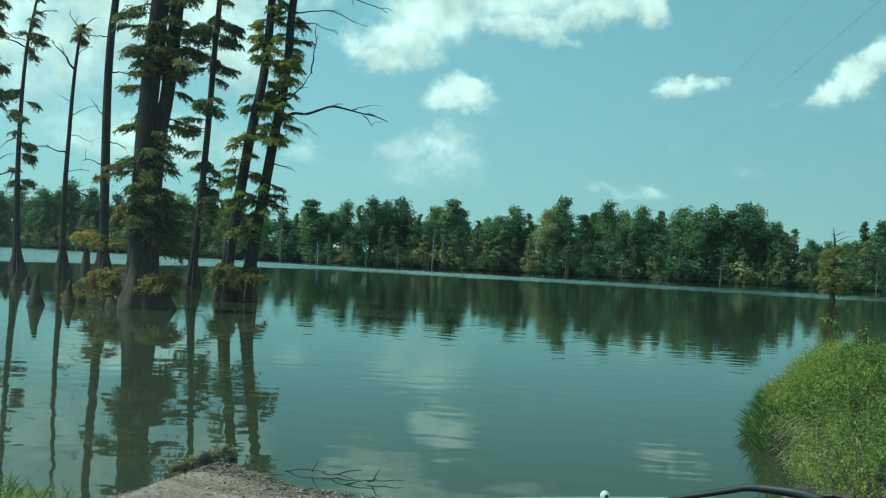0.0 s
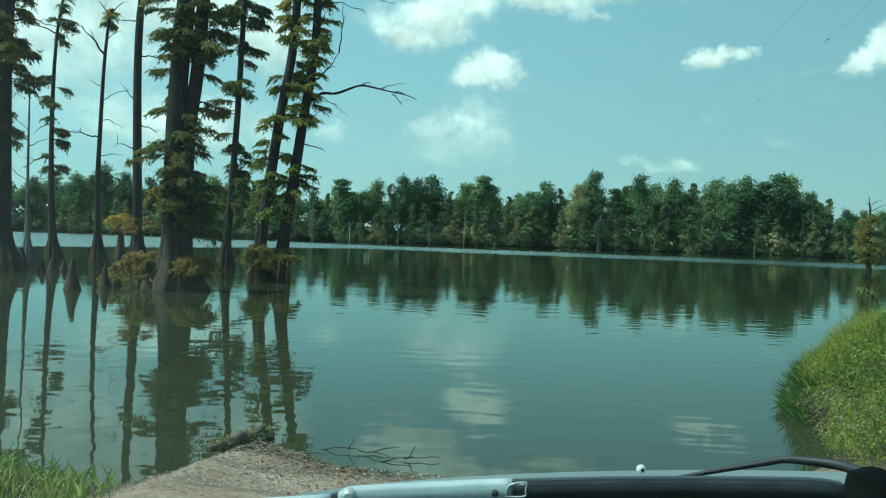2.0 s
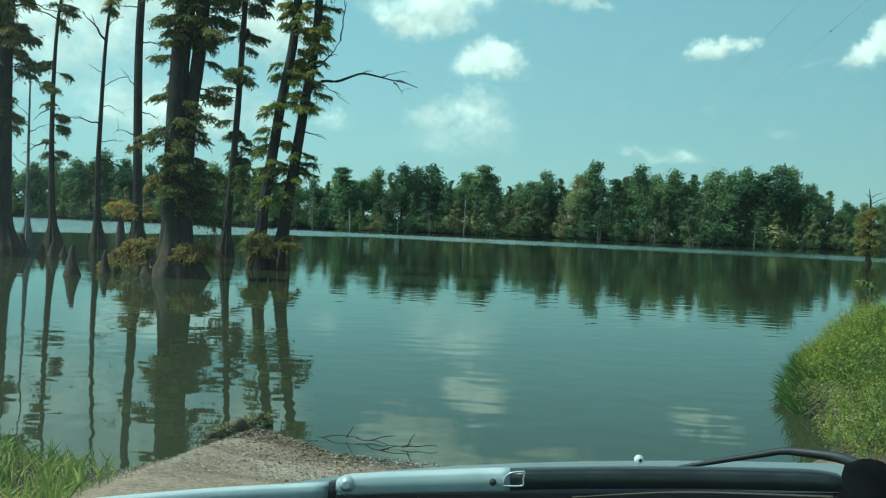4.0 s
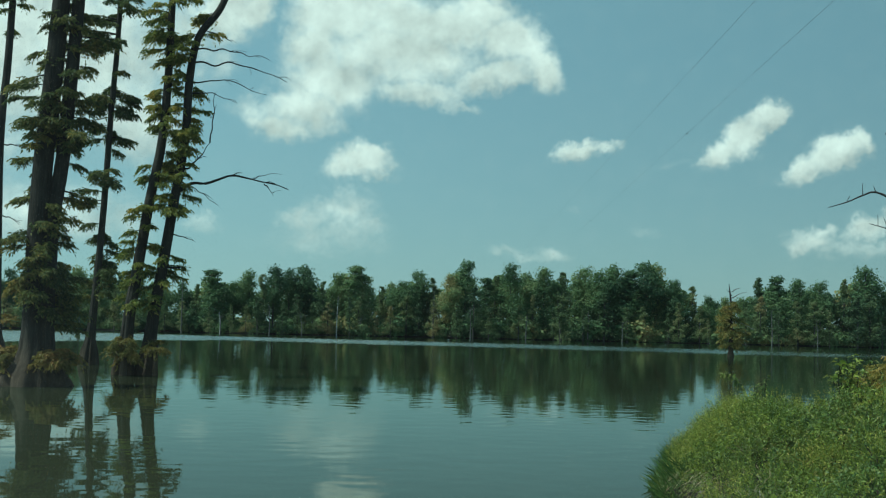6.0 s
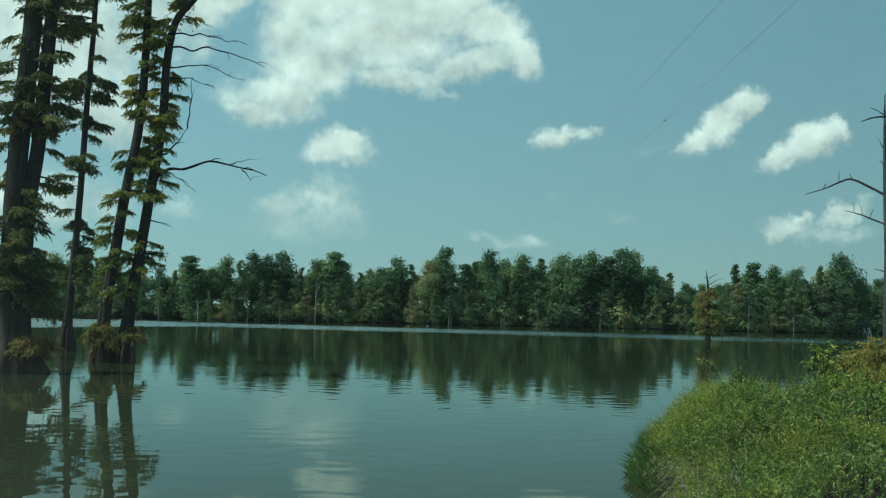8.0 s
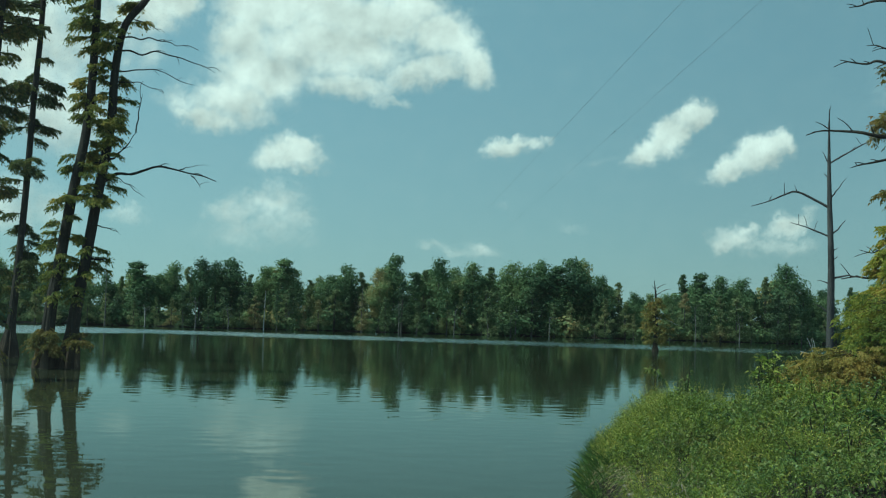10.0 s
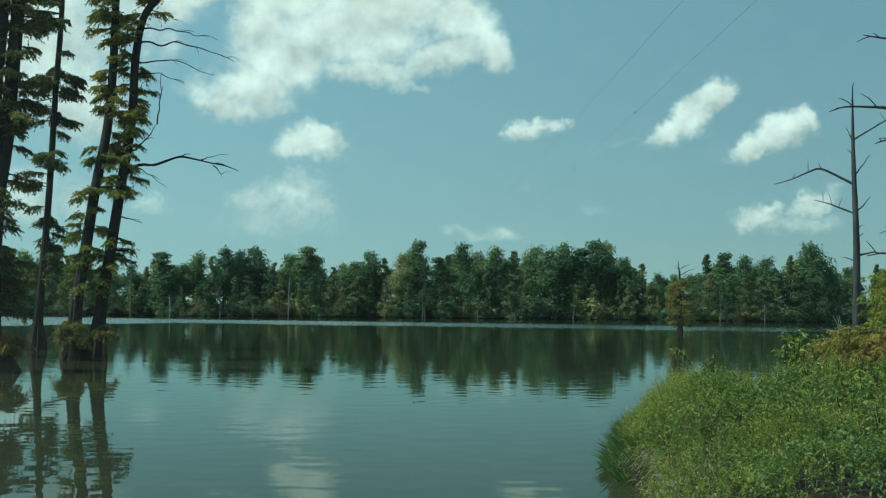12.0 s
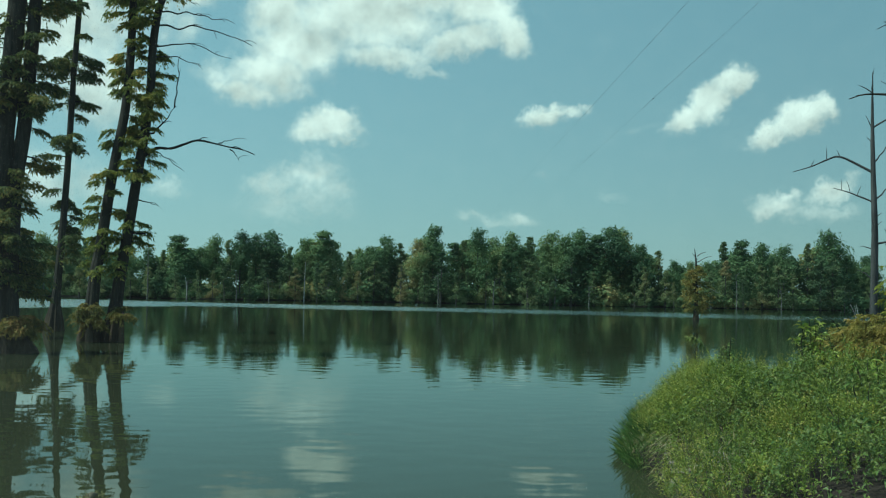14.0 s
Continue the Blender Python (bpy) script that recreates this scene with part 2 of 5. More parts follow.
BARK_LOG = bark_material("sodden_log_bark", (0.05, 0.042, 0.028), (0.20, 0.17, 0.11))
BARK_PALE = bark_material("bleached_wood", (0.33, 0.32, 0.30), (0.62, 0.61, 0.58))
BARK_FAR = bark_material("far_trunk_bark", (0.04, 0.038, 0.033), (0.15, 0.14, 0.12), 3.0)
LEAF_CYPRESS = leaf_material("cypress_needles", [(0.1, (0.077, 0.116, 0.028)), (0.5, (0.225, 0.248, 0.048)), (0.75, (0.414, 0.348, 0.063)), (1.0, (0.552, 0.348, 0.069))], 0.45, 0.6, 0.5)
LEAF_DARK = leaf_material("dark_cypress_needles", [(0.1, (0.051, 0.080, 0.027)), (0.5, (0.128, 0.152, 0.042)), (0.8, (0.257, 0.230, 0.053)), (1.0, (0.428, 0.292, 0.068))], 0.4, 0.6, 0.5)
LEAF_BRIGHT = leaf_material("yellow_green_needles", [(0.05, (0.120, 0.171, 0.028)), (0.45, (0.300, 0.329, 0.047)), (0.8, (0.481, 0.403, 0.066)), (1.0, (0.577, 0.353, 0.076))], 0.5, 0.6, 1.0)
LEAF_ORANGE = leaf_material("turning_cypress_needles", [(0.1, (0.110, 0.119, 0.031)), (0.5, (0.242, 0.202, 0.046)), (1.0, (0.374, 0.214, 0.065))], 0.45, 0.6, 1.2)
LEAF_OLIVE = leaf_material("olive_cypress_needles", [(0.1, (0.102, 0.131, 0.036)), (0.5, (0.237, 0.218, 0.052)), (1.0, (0.406, 0.262, 0.072))], 0.4, 0.6, 0.8)
LEAF_FAR = leaf_material("far_foliage", [(0.05, (0.068, 0.123, 0.064)), (0.5, (0.155, 0.238, 0.098)), (0.85, (0.281, 0.346, 0.141)), (1.0, (0.451, 0.381, 0.161))], 0.42, 0.7, 0.10, 0.22, 0.62)
LEAF_FAR_OLIVE = leaf_material("far_olive_foliage", [(0.05, (0.067, 0.115, 0.061)), (0.5, (0.155, 0.213, 0.094)), (0.85, (0.257, 0.289, 0.126)), (1.0, (0.376, 0.309, 0.140))], 0.42, 0.7, 0.10, 0.22, 0.62)
LEAF_WEED = leaf_material("weed_leaves", [(0.05, (0.090, 0.133, 0.027)), (0.4, (0.210, 0.277, 0.041)), (0.75, (0.389, 0.399, 0.067)), (1.0, (0.553, 0.421, 0.120))], 0.26, 0.42, 3.2)
LEAF_SHRUB = leaf_material("shrub_leaves", [(0.05, (0.064, 0.121, 0.030)), (0.5, (0.157, 0.226, 0.048)), (1.0, (0.295, 0.297, 0.084))], 0.26, 0.42, 3.6)
LEAF_SAPLING = leaf_material("bright_sapling_leaves", [(0.05, (0.12, 0.19, 0.035)), (0.5, (0.27, 0.36, 0.055)), (1.0, (0.48, 0.47, 0.09))], 0.26, 0.42, 2.0)
LEAF_RUST = leaf_material("olive_rust_needles", [(0.1, (0.163, 0.169, 0.036)), (0.5, (0.362, 0.305, 0.066)), (1.0, (0.525, 0.364, 0.090))], 0.45, 0.6, 1.6)
LEAF_MOSS = leaf_material("yellow_moss", [(0.05, (0.11, 0.11, 0.035)), (0.5, (0.25, 0.23, 0.085)), (1.0, (0.42, 0.37, 0.16))], 0.2, 0.7, 4.0)
LEAF_GOLD = leaf_material("yellow_green_weed_leaves", [(0.05, (0.10, 0.15, 0.024)), (0.4, (0.27, 0.32, 0.045)), (0.75, (0.46, 0.44, 0.075)), (1.0, (0.58, 0.44, 0.12))], 0.3, 0.45, 2.4)
LEAF_REED = leaf_material("reed_blades", [(0.05, (0.060, 0.119, 0.028)), (0.6, (0.136, 0.224, 0.045)), (1.0, (0.323, 0.322, 0.070))], 0.35, 0.45, 2.0)
LEAF_SEDGE = leaf_material("weed_blades", [(0.05, (0.085, 0.135, 0.034)), (0.5, (0.21, 0.27, 0.062)), (0.85, (0.38, 0.36, 0.10)), (1.0, (0.46, 0.33, 0.12))], 0.4, 0.5, 1.6)
LEAF_STRAW = leaf_material("dry_straw", [(0.05, (0.16, 0.13, 0.05)), (0.5, (0.36, 0.29, 0.14)), (1.0, (0.52, 0.44, 0.25))], 0.3, 0.7, 2.0)
LEAF_LITTER = leaf_material("brown_leaf_litter", [(0.1, (0.077, 0.048, 0.024)), (0.5, (0.176, 0.114, 0.060)), (1.0, (0.352, 0.237, 0.128))], 0.1, 0.8, 2.0)
LEAF_GRASS = leaf_material("grass_blades", [(0.05, (0.097, 0.148, 0.026)), (0.5, (0.235, 0.306, 0.052)), (1.0, (0.469, 0.391, 0.117))], 0.4, 0.5, 2.0)


def water_material():
    m, N = material("lake_water")
    geo = N("ShaderNodeNewGeometry")
    pos = geo.outputs["Position"]
    # long low swells and fine ripples
    r1 = N("ShaderNodeTexNoise", {"Vector": N("ShaderNodeMapping", {"Vector": pos, "Scale": (1.3, 1.6, 1), "Rotation": (0, 0, 0.12)}).outputs[0], "Scale": 1.0, "Detail": 1.0, "Roughness": 0.3})
    r2 = N("ShaderNodeTexNoise", {"Vector": N("ShaderNodeMapping", {"Vector": pos, "Scale": (0.10, 0.20, 1)}).outputs[0], "Scale": 1.0, "Detail": 2.0})
    # a belt of water ruffled by the wind far out
    sep = N("ShaderNodeSeparateXYZ", {0: pos})
    wob = N("ShaderNodeTexNoise", {"Vector": pos, "Scale": 0.03, "Detail": 4.0})
    slope = N("ShaderNodeMath", {0: sep.outputs[0], 1: 0.45}, operation="MULTIPLY")
    yy = N("ShaderNodeMath", {0: sep.outputs[1], 1: slope.outputs[0]}, operation="ADD")
    wv = N("ShaderNodeMath", {0: wob.outputs[0], 1: 26.0}, operation="MULTIPLY")
    y2 = N("ShaderNodeMath", {0: yy.outputs[0], 1: wv.outputs[0]}, operation="ADD")
    west = N("ShaderNodeMapRange", {0: sep.outputs[0], 1: -45.0, 2: -18.0, 3: 82.0, 4: 0.0})
    y3 = N("ShaderNodeMath", {0: y2.outputs[0], 1: west.outputs[0]}, operation="ADD")
    lo = N("ShaderNodeMapRange", {0: y3.outputs[0], 1: 160.0, 2: 192.0, 3: 0.0, 4: 1.0}, interpolation_type="SMOOTHSTEP")
    hi = N("ShaderNodeMapRange", {0: y2.outputs[0], 1: 215.0, 2: 250.0, 3: 1.0, 4: 0.0}, interpolation_type="SMOOTHSTEP")
    both = N("ShaderNodeMath", {0: lo.outputs[0], 1: hi.outputs[0]}, operation="MULTIPLY", clamp=True)
    thin = N("ShaderNodeMapRange", {0: sep.outputs[0], 1: -30.0, 2: 75.0, 3: 1.0, 4: 0.25})
    belt = N("ShaderNodeMath", {0: both.outputs[0], 1: thin.outputs[0]}, operation="MULTIPLY", clamp=True)
    r3 = N("ShaderNodeTexNoise", {"Vector": pos, "Scale": 2.2, "Detail": 3.0, "Roughness": 0.6})
    h2 = N("ShaderNodeMath", {0: r2.outputs[0], 1: 1.6}, operation="MULTIPLY")
    h = N("ShaderNodeMath", {0: r1.outputs[0], 1: h2.outputs[0]}, operation="ADD")
    b1 = N("ShaderNodeBump", {"Height": h.outputs[0], "Strength": 1.0, "Distance": 0.0046})
    bs = N("ShaderNodeMath", {0: belt.outputs[0], 1: 1.0}, operation="MULTIPLY")
    b2 = N("ShaderNodeBump", {"Height": r3.outputs[0], "Strength": bs.outputs[0], "Distance": 0.12, "Normal": b1.outputs[0]})
    rough = N("ShaderNodeMapRange", {0: belt.outputs[0], 3: 0.02, 4: 0.25})
    murk = N("ShaderNodeTexNoise", {"Vector": pos, "Scale": 0.08, "Detail": 3.0})
    col = ramp(N, murk.outputs[0], [(0.3, (0.037, 0.041, 0.020)), (0.7, (0.046, 0.050, 0.024))])
    body = N("ShaderNodeBsdfDiffuse", {0: col, "Normal": b2.outputs[0]})
    mirror = N("ShaderNodeBsdfGlossy", {0: (0.78, 0.90, 0.88, 1), "Roughness": rough.outputs[0], "Normal": b2.outputs[0]})
    fres = N("ShaderNodeFresnel", {"IOR": 1.15, "Normal": b2.outputs[0]})
    mix = N("ShaderNodeMixShader", {0: fres.outputs[0], 1: body.outputs[0], 2: mirror.outputs[0]})
    N("ShaderNodeOutputMaterial", {0: mix.outputs[0]})
    return m


def ground_material():
    m, N = material("bank_soil")
    geo = N("ShaderNodeNewGeometry")
    n1 = N("ShaderNodeTexNoise", {"Vector": geo.outputs["Position"], "Scale": 1.1, "Detail": 6.0, "Roughness": 0.6})
    n2 = N("ShaderNodeTexNoise", {"Vector": geo.outputs["Position"], "Scale": 26.0, "Detail": 5.0, "Roughness": 0.7})
    s = N("ShaderNodeMath", {0: n1.outputs[0], 1: n2.outputs[0]}, operation="ADD")
    h = N("ShaderNodeMath", {0: s.outputs[0], 1: 0.5}, operation="MULTIPLY")
    col = ramp(N, h.outputs[0], [(0.36, (0.12, 0.078, 0.050)), (0.5, (0.34, 0.24, 0.165)), (0.63, (0.54, 0.41, 0.31))])
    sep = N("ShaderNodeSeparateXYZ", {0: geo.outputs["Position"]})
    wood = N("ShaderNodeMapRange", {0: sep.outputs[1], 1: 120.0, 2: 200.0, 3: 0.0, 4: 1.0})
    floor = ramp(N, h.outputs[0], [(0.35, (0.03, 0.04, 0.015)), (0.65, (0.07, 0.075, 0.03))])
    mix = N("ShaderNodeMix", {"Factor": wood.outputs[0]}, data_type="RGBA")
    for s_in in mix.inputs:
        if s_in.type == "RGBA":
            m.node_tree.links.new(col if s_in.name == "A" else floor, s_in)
    col = [o for o in mix.outputs if o.type == "RGBA"][0]
    # the soil is far darker on the banks beside the ramp, where plants grow
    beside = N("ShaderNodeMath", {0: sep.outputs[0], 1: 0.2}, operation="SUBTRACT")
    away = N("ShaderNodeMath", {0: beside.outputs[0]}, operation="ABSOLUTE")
    bank_tone = N("ShaderNodeMapRange", {0: away.outputs[0], 1: 2.9, 2: 3.5, 3: 1.0, 4: 0.12})
    bank_col = N("ShaderNodeVectorMath", {0: col, "Scale": bank_tone.outputs[0]}, operation="SCALE")
    col = bank_col.outputs[0]
    # mud kept wet by the lake
    wet = N("ShaderNodeMapRange", {0: sep.outputs[2], 1: 0.02, 2: 0.13, 3: 0.34, 4: 1.0})
    damp = N("ShaderNodeVectorMath", {0: col, "Scale": wet.outputs[0]}, operation="SCALE")
    return finish(m, N, damp.outputs[0], 0.9, 0, n2.outputs[0], 0.7, 0.03, 0.25)


def stone_material():
    m, N = material("bank_stone")
    n1 = N("ShaderNodeTexNoise", {"Vector": coords(N), "Scale": 9.0, "Detail": 7.0, "Roughness": 0.65})
    info = N("ShaderNodeNewGeometry")
    s = N("ShaderNodeMath", {0: n1.outputs[0], 1: info.outputs["Random Per Island"]}, operation="ADD")
    h = N("ShaderNodeMath", {0: s.outputs[0], 1: 0.5}, operation="MULTIPLY")
    col = ramp(N, h.outputs[0], [(0.2, (0.10, 0.08, 0.06)), (0.5, (0.27, 0.22, 0.165)), (0.8, (0.48, 0.41, 0.34))])
    return finish(m, N, col, 0.85, 0, n1.outputs[0], 0.6, 0.02, 0.3)


def plain_material(name, a, b, rough, metal=0.0, scale=30.0, spec=0.5, strength=0.1):
    m, N = material(name)
    n1 = N("ShaderNodeTexNoise", {"Vector": coords(N), "Scale": scale, "Detail": 6.0, "Roughness": 0.65})
    col = ramp(N, n1.outputs[0], [(0.35, a), (0.65, b)])
    rr = N("ShaderNodeMapRange", {0: n1.outputs[0], 1: 0.3, 2: 0.7, 3: rough * 0.8, 4: min(1.0, rough * 1.25)})
    return finish(m, N, col, rr.outputs[0], metal, n1.outputs[0], strength, 0.002, spec)


WATER = water_material()
SOIL = ground_material()
STONE = stone_material()
PAINT = plain_material("silver_car_paint", (0.27, 0.295, 0.29), (0.31, 0.335, 0.33), 0.34, 0.3, 8.0)
STEEL = plain_material("brushed_steel", (0.56, 0.60, 0.57), (0.66, 0.69, 0.67), 0.34, 0.25)
RUBBER = plain_material("black_rubber", (0.012, 0.012, 0.012), (0.03, 0.03, 0.03), 0.55)
PLASTIC = plain_material("dark_plastic", (0.010, 0.012, 0.012), (0.018, 0.021, 0.020), 0.34, 0.0, 30.0, 0.5)
TRIM_REFLECTION = plain_material("tan_trim_reflection", (0.07, 0.045, 0.03), (0.10, 0.07, 0.045), 0.6)
# plastic taken almost to zero: the shade below the glass is in its colour
SHADE_BLACK = plain_material("shade_black_plastic", (0.004, 0.004, 0.004), (0.009, 0.009, 0.009), 1.0, 0.0, 30.0, 0.0)
WHITE = plain_material("white_plastic", (0.62, 0.63, 0.62), (0.8, 0.8, 0.79), 0.4)


def glass_material():
    """Slightly green windscreen glass; its thin coat of road dust also stands in for distance haze."""
    m, N = material("windscreen_glass")
    n1 = N("ShaderNodeTexNoise", {"Vector": coords(N), "Scale": 3.0, "Detail": 6.0, "Roughness": 0.6})
    dust_haze = N("ShaderNodeMapRange", {0: n1.outputs[0], 1: 0.3, 2: 0.7, 3: 0.007, 4: 0.012})
    place = N("ShaderNodeSeparateXYZ", {0: coords(N)})
    edge = N("ShaderNodeMapRange", {0: place.outputs[0], 1: -0.06, 2: -0.32, 3: 0.0, 4: 0.016}, interpolation_type="SMOOTHSTEP")
    dust_haze = N("ShaderNodeMath", {0: dust_haze.outputs[0], 1: edge.outputs[0]}, operation="ADD")
    clear = N("ShaderNodeBsdfTransparent", {0: (0.975, 1.0, 0.99, 1)})
    dust = N("ShaderNodeBsdfDiffuse", {0: (0.55, 0.56, 0.55, 1)})
    through_dust = N("ShaderNodeBsdfTranslucent", {0: (0.55, 0.56, 0.55, 1)})
    both = N("ShaderNodeMixShader", {0: 0.5, 1: dust.outputs[0], 2: through_dust.outputs[0]})
    mix = N("ShaderNodeMixShader", {0: dust_haze.outputs[0], 1: clear.outputs[0], 2: both.outputs[0]})
    N("ShaderNodeOutputMaterial", {0: mix.outputs[0]})
    return m


GLASS = glass_material()
WIRE = plain_material("weathered_cable", (0.03, 0.03, 0.03), (0.08, 0.08, 0.08), 0.6)

# ---------------------------------------------------------------- mesh tools
RNG = np.random.default_rng(7)


def ray(a, e, d):
    """The place at azimuth a and elevation e (degrees) from the eye, d metres away over the ground."""
    return Vector((d * math.sin(radians(a)), d * math.cos(radians(a)), EYE + d * math.tan(radians(e))))


def thing(name, place, label, category, group="", kind=""):
    ob = new(name)
    ob.location = place
    ob.empty_display_size = 0.2
    return tagged(ob, label, category, group, kind)


def mesh_of(name, verts, faces, mat, smooth=False):
    me = bpy.data.meshes.new(name)
    verts = np.asarray(verts, np.float32).reshape(-1, 3)
    if isinstance(faces, np.ndarray):
        n, k = faces.shape
        me.vertices.add(len(verts))
        me.vertices.foreach_set("co", verts.ravel())
        me.loops.add(n * k)
        me.loops.foreach_set("vertex_index", faces.astype(np.int32).ravel())
        me.polygons.add(n)
        me.polygons.foreach_set("loop_start", np.arange(0, n * k, k, dtype=np.int32))
        me.update(calc_edges=True)
    else:
        me.from_pydata(verts.tolist(), [], faces)
    if smooth:
        me.polygons.foreach_set("use_smooth", np.ones(len(me.polygons), bool))
    me.materials.append(mat)
    me.validate()
    return me


def part(name, me, parent, label="", place=None):
    """A mesh under a thing; world coordinates in the mesh unless it is given a place."""
    ob = new(name, me)
    ob.parent = parent
    if place is None:
        ob.matrix_parent_inverse = Matrix.Translation(-parent.location) if parent.type == "EMPTY" else Matrix.Identity(4)
    else:
        ob.location = place
    if label:
        tagged(ob, label)
    return ob


def spline(points, per=6):
    """A smooth line through the points."""
    p = np.asarray([tuple(q) for q in points], float)
    e = np.vstack([2 * p[0] - p[1], p, 2 * p[-1] - p[-2]])
    out = []
    for i in range(1, len(e) - 2):
        a, b, c, d = e[i - 1:i + 3]
        for t in np.linspace(0, 1, per, endpoint=False):
            out.append(0.5 * (2 * b + (c - a) * t + (2 * a - 5 * b + 4 * c - d) * t * t + (3 * b - a - 3 * c + d) * t ** 3))
    out.append(p[-1])
    return np.array(out)


class Soup:
    """Tubes and leaves gathered into one mesh."""

    def __init__(self):
        self.v, self.f, self.n = [], [], 0

    def add(self, verts, faces):
        self.v.append(verts)
        self.f.append(np.asarray(faces) + self.n)
        self.n += len(verts)

    def tube(self, line, radii, sides=8, flutes=None, rough=0.0):
        """flutes: depth of the ribs at each point of the line."""
        line = np.asarray(line, float)
        m = len(line)
        radii = np.interp(np.linspace(0, 1, m), np.linspace(0, 1, len(radii)), radii)
        tan = np.gradient(line, axis=0)
        tan /= np.linalg.norm(tan, axis=1)[:, None] + 1e-9
        ref = np.array([1.0, 0, 0]) if abs(tan[0][0]) < 0.8 else np.array([0, 1.0, 0])
        u = np.cross(tan, ref)
        u /= np.linalg.norm(u, axis=1)[:, None] + 1e-9
        w = np.cross(tan, u)
        th = np.linspace(0, 2 * np.pi, sides, endpoint=False)
        phase, k = RNG.uniform(0, 6), 9
        r = radii[:, None] * np.ones(sides)[None]
        if flutes is not None:
            fl = np.interp(np.linspace(0, 1, m), np.linspace(0, 1, len(flutes)), flutes)
            rib = 0.9 - 1.5 * np.abs(np.sin(0.5 * (k * th + phase))) ** 0.6 + 0.5 * np.cos((k + 4) * th + 2 * phase) + 0.45 * np.cos(3 * th + phase)
            r = r * (1 + fl[:, None] * rib[None])
        if rough:
            r = r * (1 + RNG.uniform(-rough, rough, r.shape))
        v = line[:, None] + r[..., None] * (np.cos(th)[None, :, None] * u[:, None] + np.sin(th)[None, :, None] * w[:, None])
        i = np.arange(m - 1)[:, None] * sides
        j = np.arange(sides)[None]
        j2 = (j + 1) % sides
        q = np.stack([i + j, i + j2, i + sides + j2, i + sides + j], -1).reshape(-1, 4)
        self.add(v.reshape(-1, 3), q)
        # closed ends
        for row in (0, m - 1):
            self.add(np.vstack([v[row], np.repeat(line[row][None], sides, 0)]), np.stack([np.arange(sides), (np.arange(sides) + 1) % sides, sides + (np.arange(sides) + 1) % sides, sides + np.arange(sides)], 1))

    def leaves(self, base, way, length, width, droop=0.25):
        """Pointed blades: from base along way, each with a slight fold."""
        n = len(base)
        way = way / (np.linalg.norm(way, axis=1)[:, None] + 1e-9)
        side = np.cross(way, RNG.normal(size=(n, 3)) + np.array([0, 0, 1.2]))
        side /= np.linalg.norm(side, axis=1)[:, None] + 1e-9
        length, width = np.broadcast_to(length, n)[:, None], np.broadcast_to(width, n)[:, None]
        mid = base + way * length * 0.45
        tip = base + way * length - np.array([0, 0, 1.0]) * droop * length
        v = np.stack([base, mid + side * width / 2, tip, mid - side * width / 2], 1).reshape(-1, 3)
        self.add(v, np.arange(4 * n).reshape(n, 4))

    def folded(self, base, way, length, width, droop=0.25, fold=0.22):
        """Broad leaves: two halves that meet in a sunken midrib."""
        n = len(base)
        way = way / (np.linalg.norm(way, axis=1)[:, None] + 1e-9)
        side = np.cross(way, RNG.normal(0, 0.45, (n, 3)) + np.array([0, 0, 1.0]))
        side /= np.linalg.norm(side, axis=1)[:, None] + 1e-9
        up = np.cross(side, way)
        length, width = np.broadcast_to(length, n)[:, None], np.broadcast_to(width, n)[:, None]
        mid = base + way * length * 0.5 - np.array([0, 0, 1.0]) * droop * length * 0.12
        tip = base + way * length - np.array([0, 0, 1.0]) * droop * length
        at, rise = base + way * length * 0.42, up * width * fold
        v = np.stack([base, at + side * width / 2 + rise, tip, at - side * width / 2 + rise, mid], 1).reshape(-1, 3)
        k = np.arange(n)[:, None] * 5
        self.add(v, np.concatenate([k + [0, 1, 2, 4], k + [0, 4, 2, 3]], 1).reshape(-1, 4))

    def sprigs(self, base, way, reach, per, length, ratio, droop=0.3, stems=None, lift=0.25):
        """Short leafy shoots: leaves set alternately along a stem."""
        n = len(base)
        way = way / (np.linalg.norm(way, axis=1)[:, None] + 1e-9)
        side = np.cross(way, RNG.normal(size=(n, 3)))
        side /= np.linalg.norm(side, axis=1)[:, None] + 1e-9
        other = np.cross(way, side)
        reach = np.broadcast_to(reach, n)
        t = np.linspace(0.15, 1.0, per)
        q = base[:, None] + way[:, None] * reach[:, None, None] * t[None, :, None]
        th = np.arange(per) * 2.4
        d = way[:, None] * (0.35 + 0.9 * t[None, :, None] ** 3) + side[:, None] * np.cos(th)[None, :, None] + other[:, None] * np.sin(th)[None, :, None] + np.array([0, 0, lift])
        L = RNG.uniform(length * 0.6, length * 1.25, n * per)
        self.folded(q.reshape(-1, 3), d.reshape(-1, 3) + RNG.normal(0, 0.18, (n * per, 3)), L, L * RNG.uniform(ratio * 0.8, ratio * 1.2, n * per), droop)
        if stems is not None:
            stems.leaves(base, way, reach, 0.007, 0.0)

    def scales(self, base, facing, length, width):
        """Small leaf clumps that lie on a crown's surface, facing outwards."""
        n = len(base)
        facing = facing / (np.linalg.norm(facing, axis=1)[:, None] + 1e-9)
        u = np.cross(facing, RNG.normal(size=(n, 3)))
        u /= np.linalg.norm(u, axis=1)[:, None] + 1e-9
        w = np.cross(facing, u)
        u, w = u * np.broadcast_to(length, n)[:, None] / 2, w * np.broadcast_to(width, n)[:, None] / 2
        v = np.stack([base - u, base + w - 0.2 * u, base + u, base - w + 0.3 * u], 1).reshape(-1, 3)
        self.add(v, np.arange(4 * n).reshape(n, 4))

    def mesh(self, name, mat, smooth=False):
        return mesh_of(name, np.vstack(self.v), np.vstack(self.f), mat, smooth)


def unit(v):
    v = np.asarray(v, float)
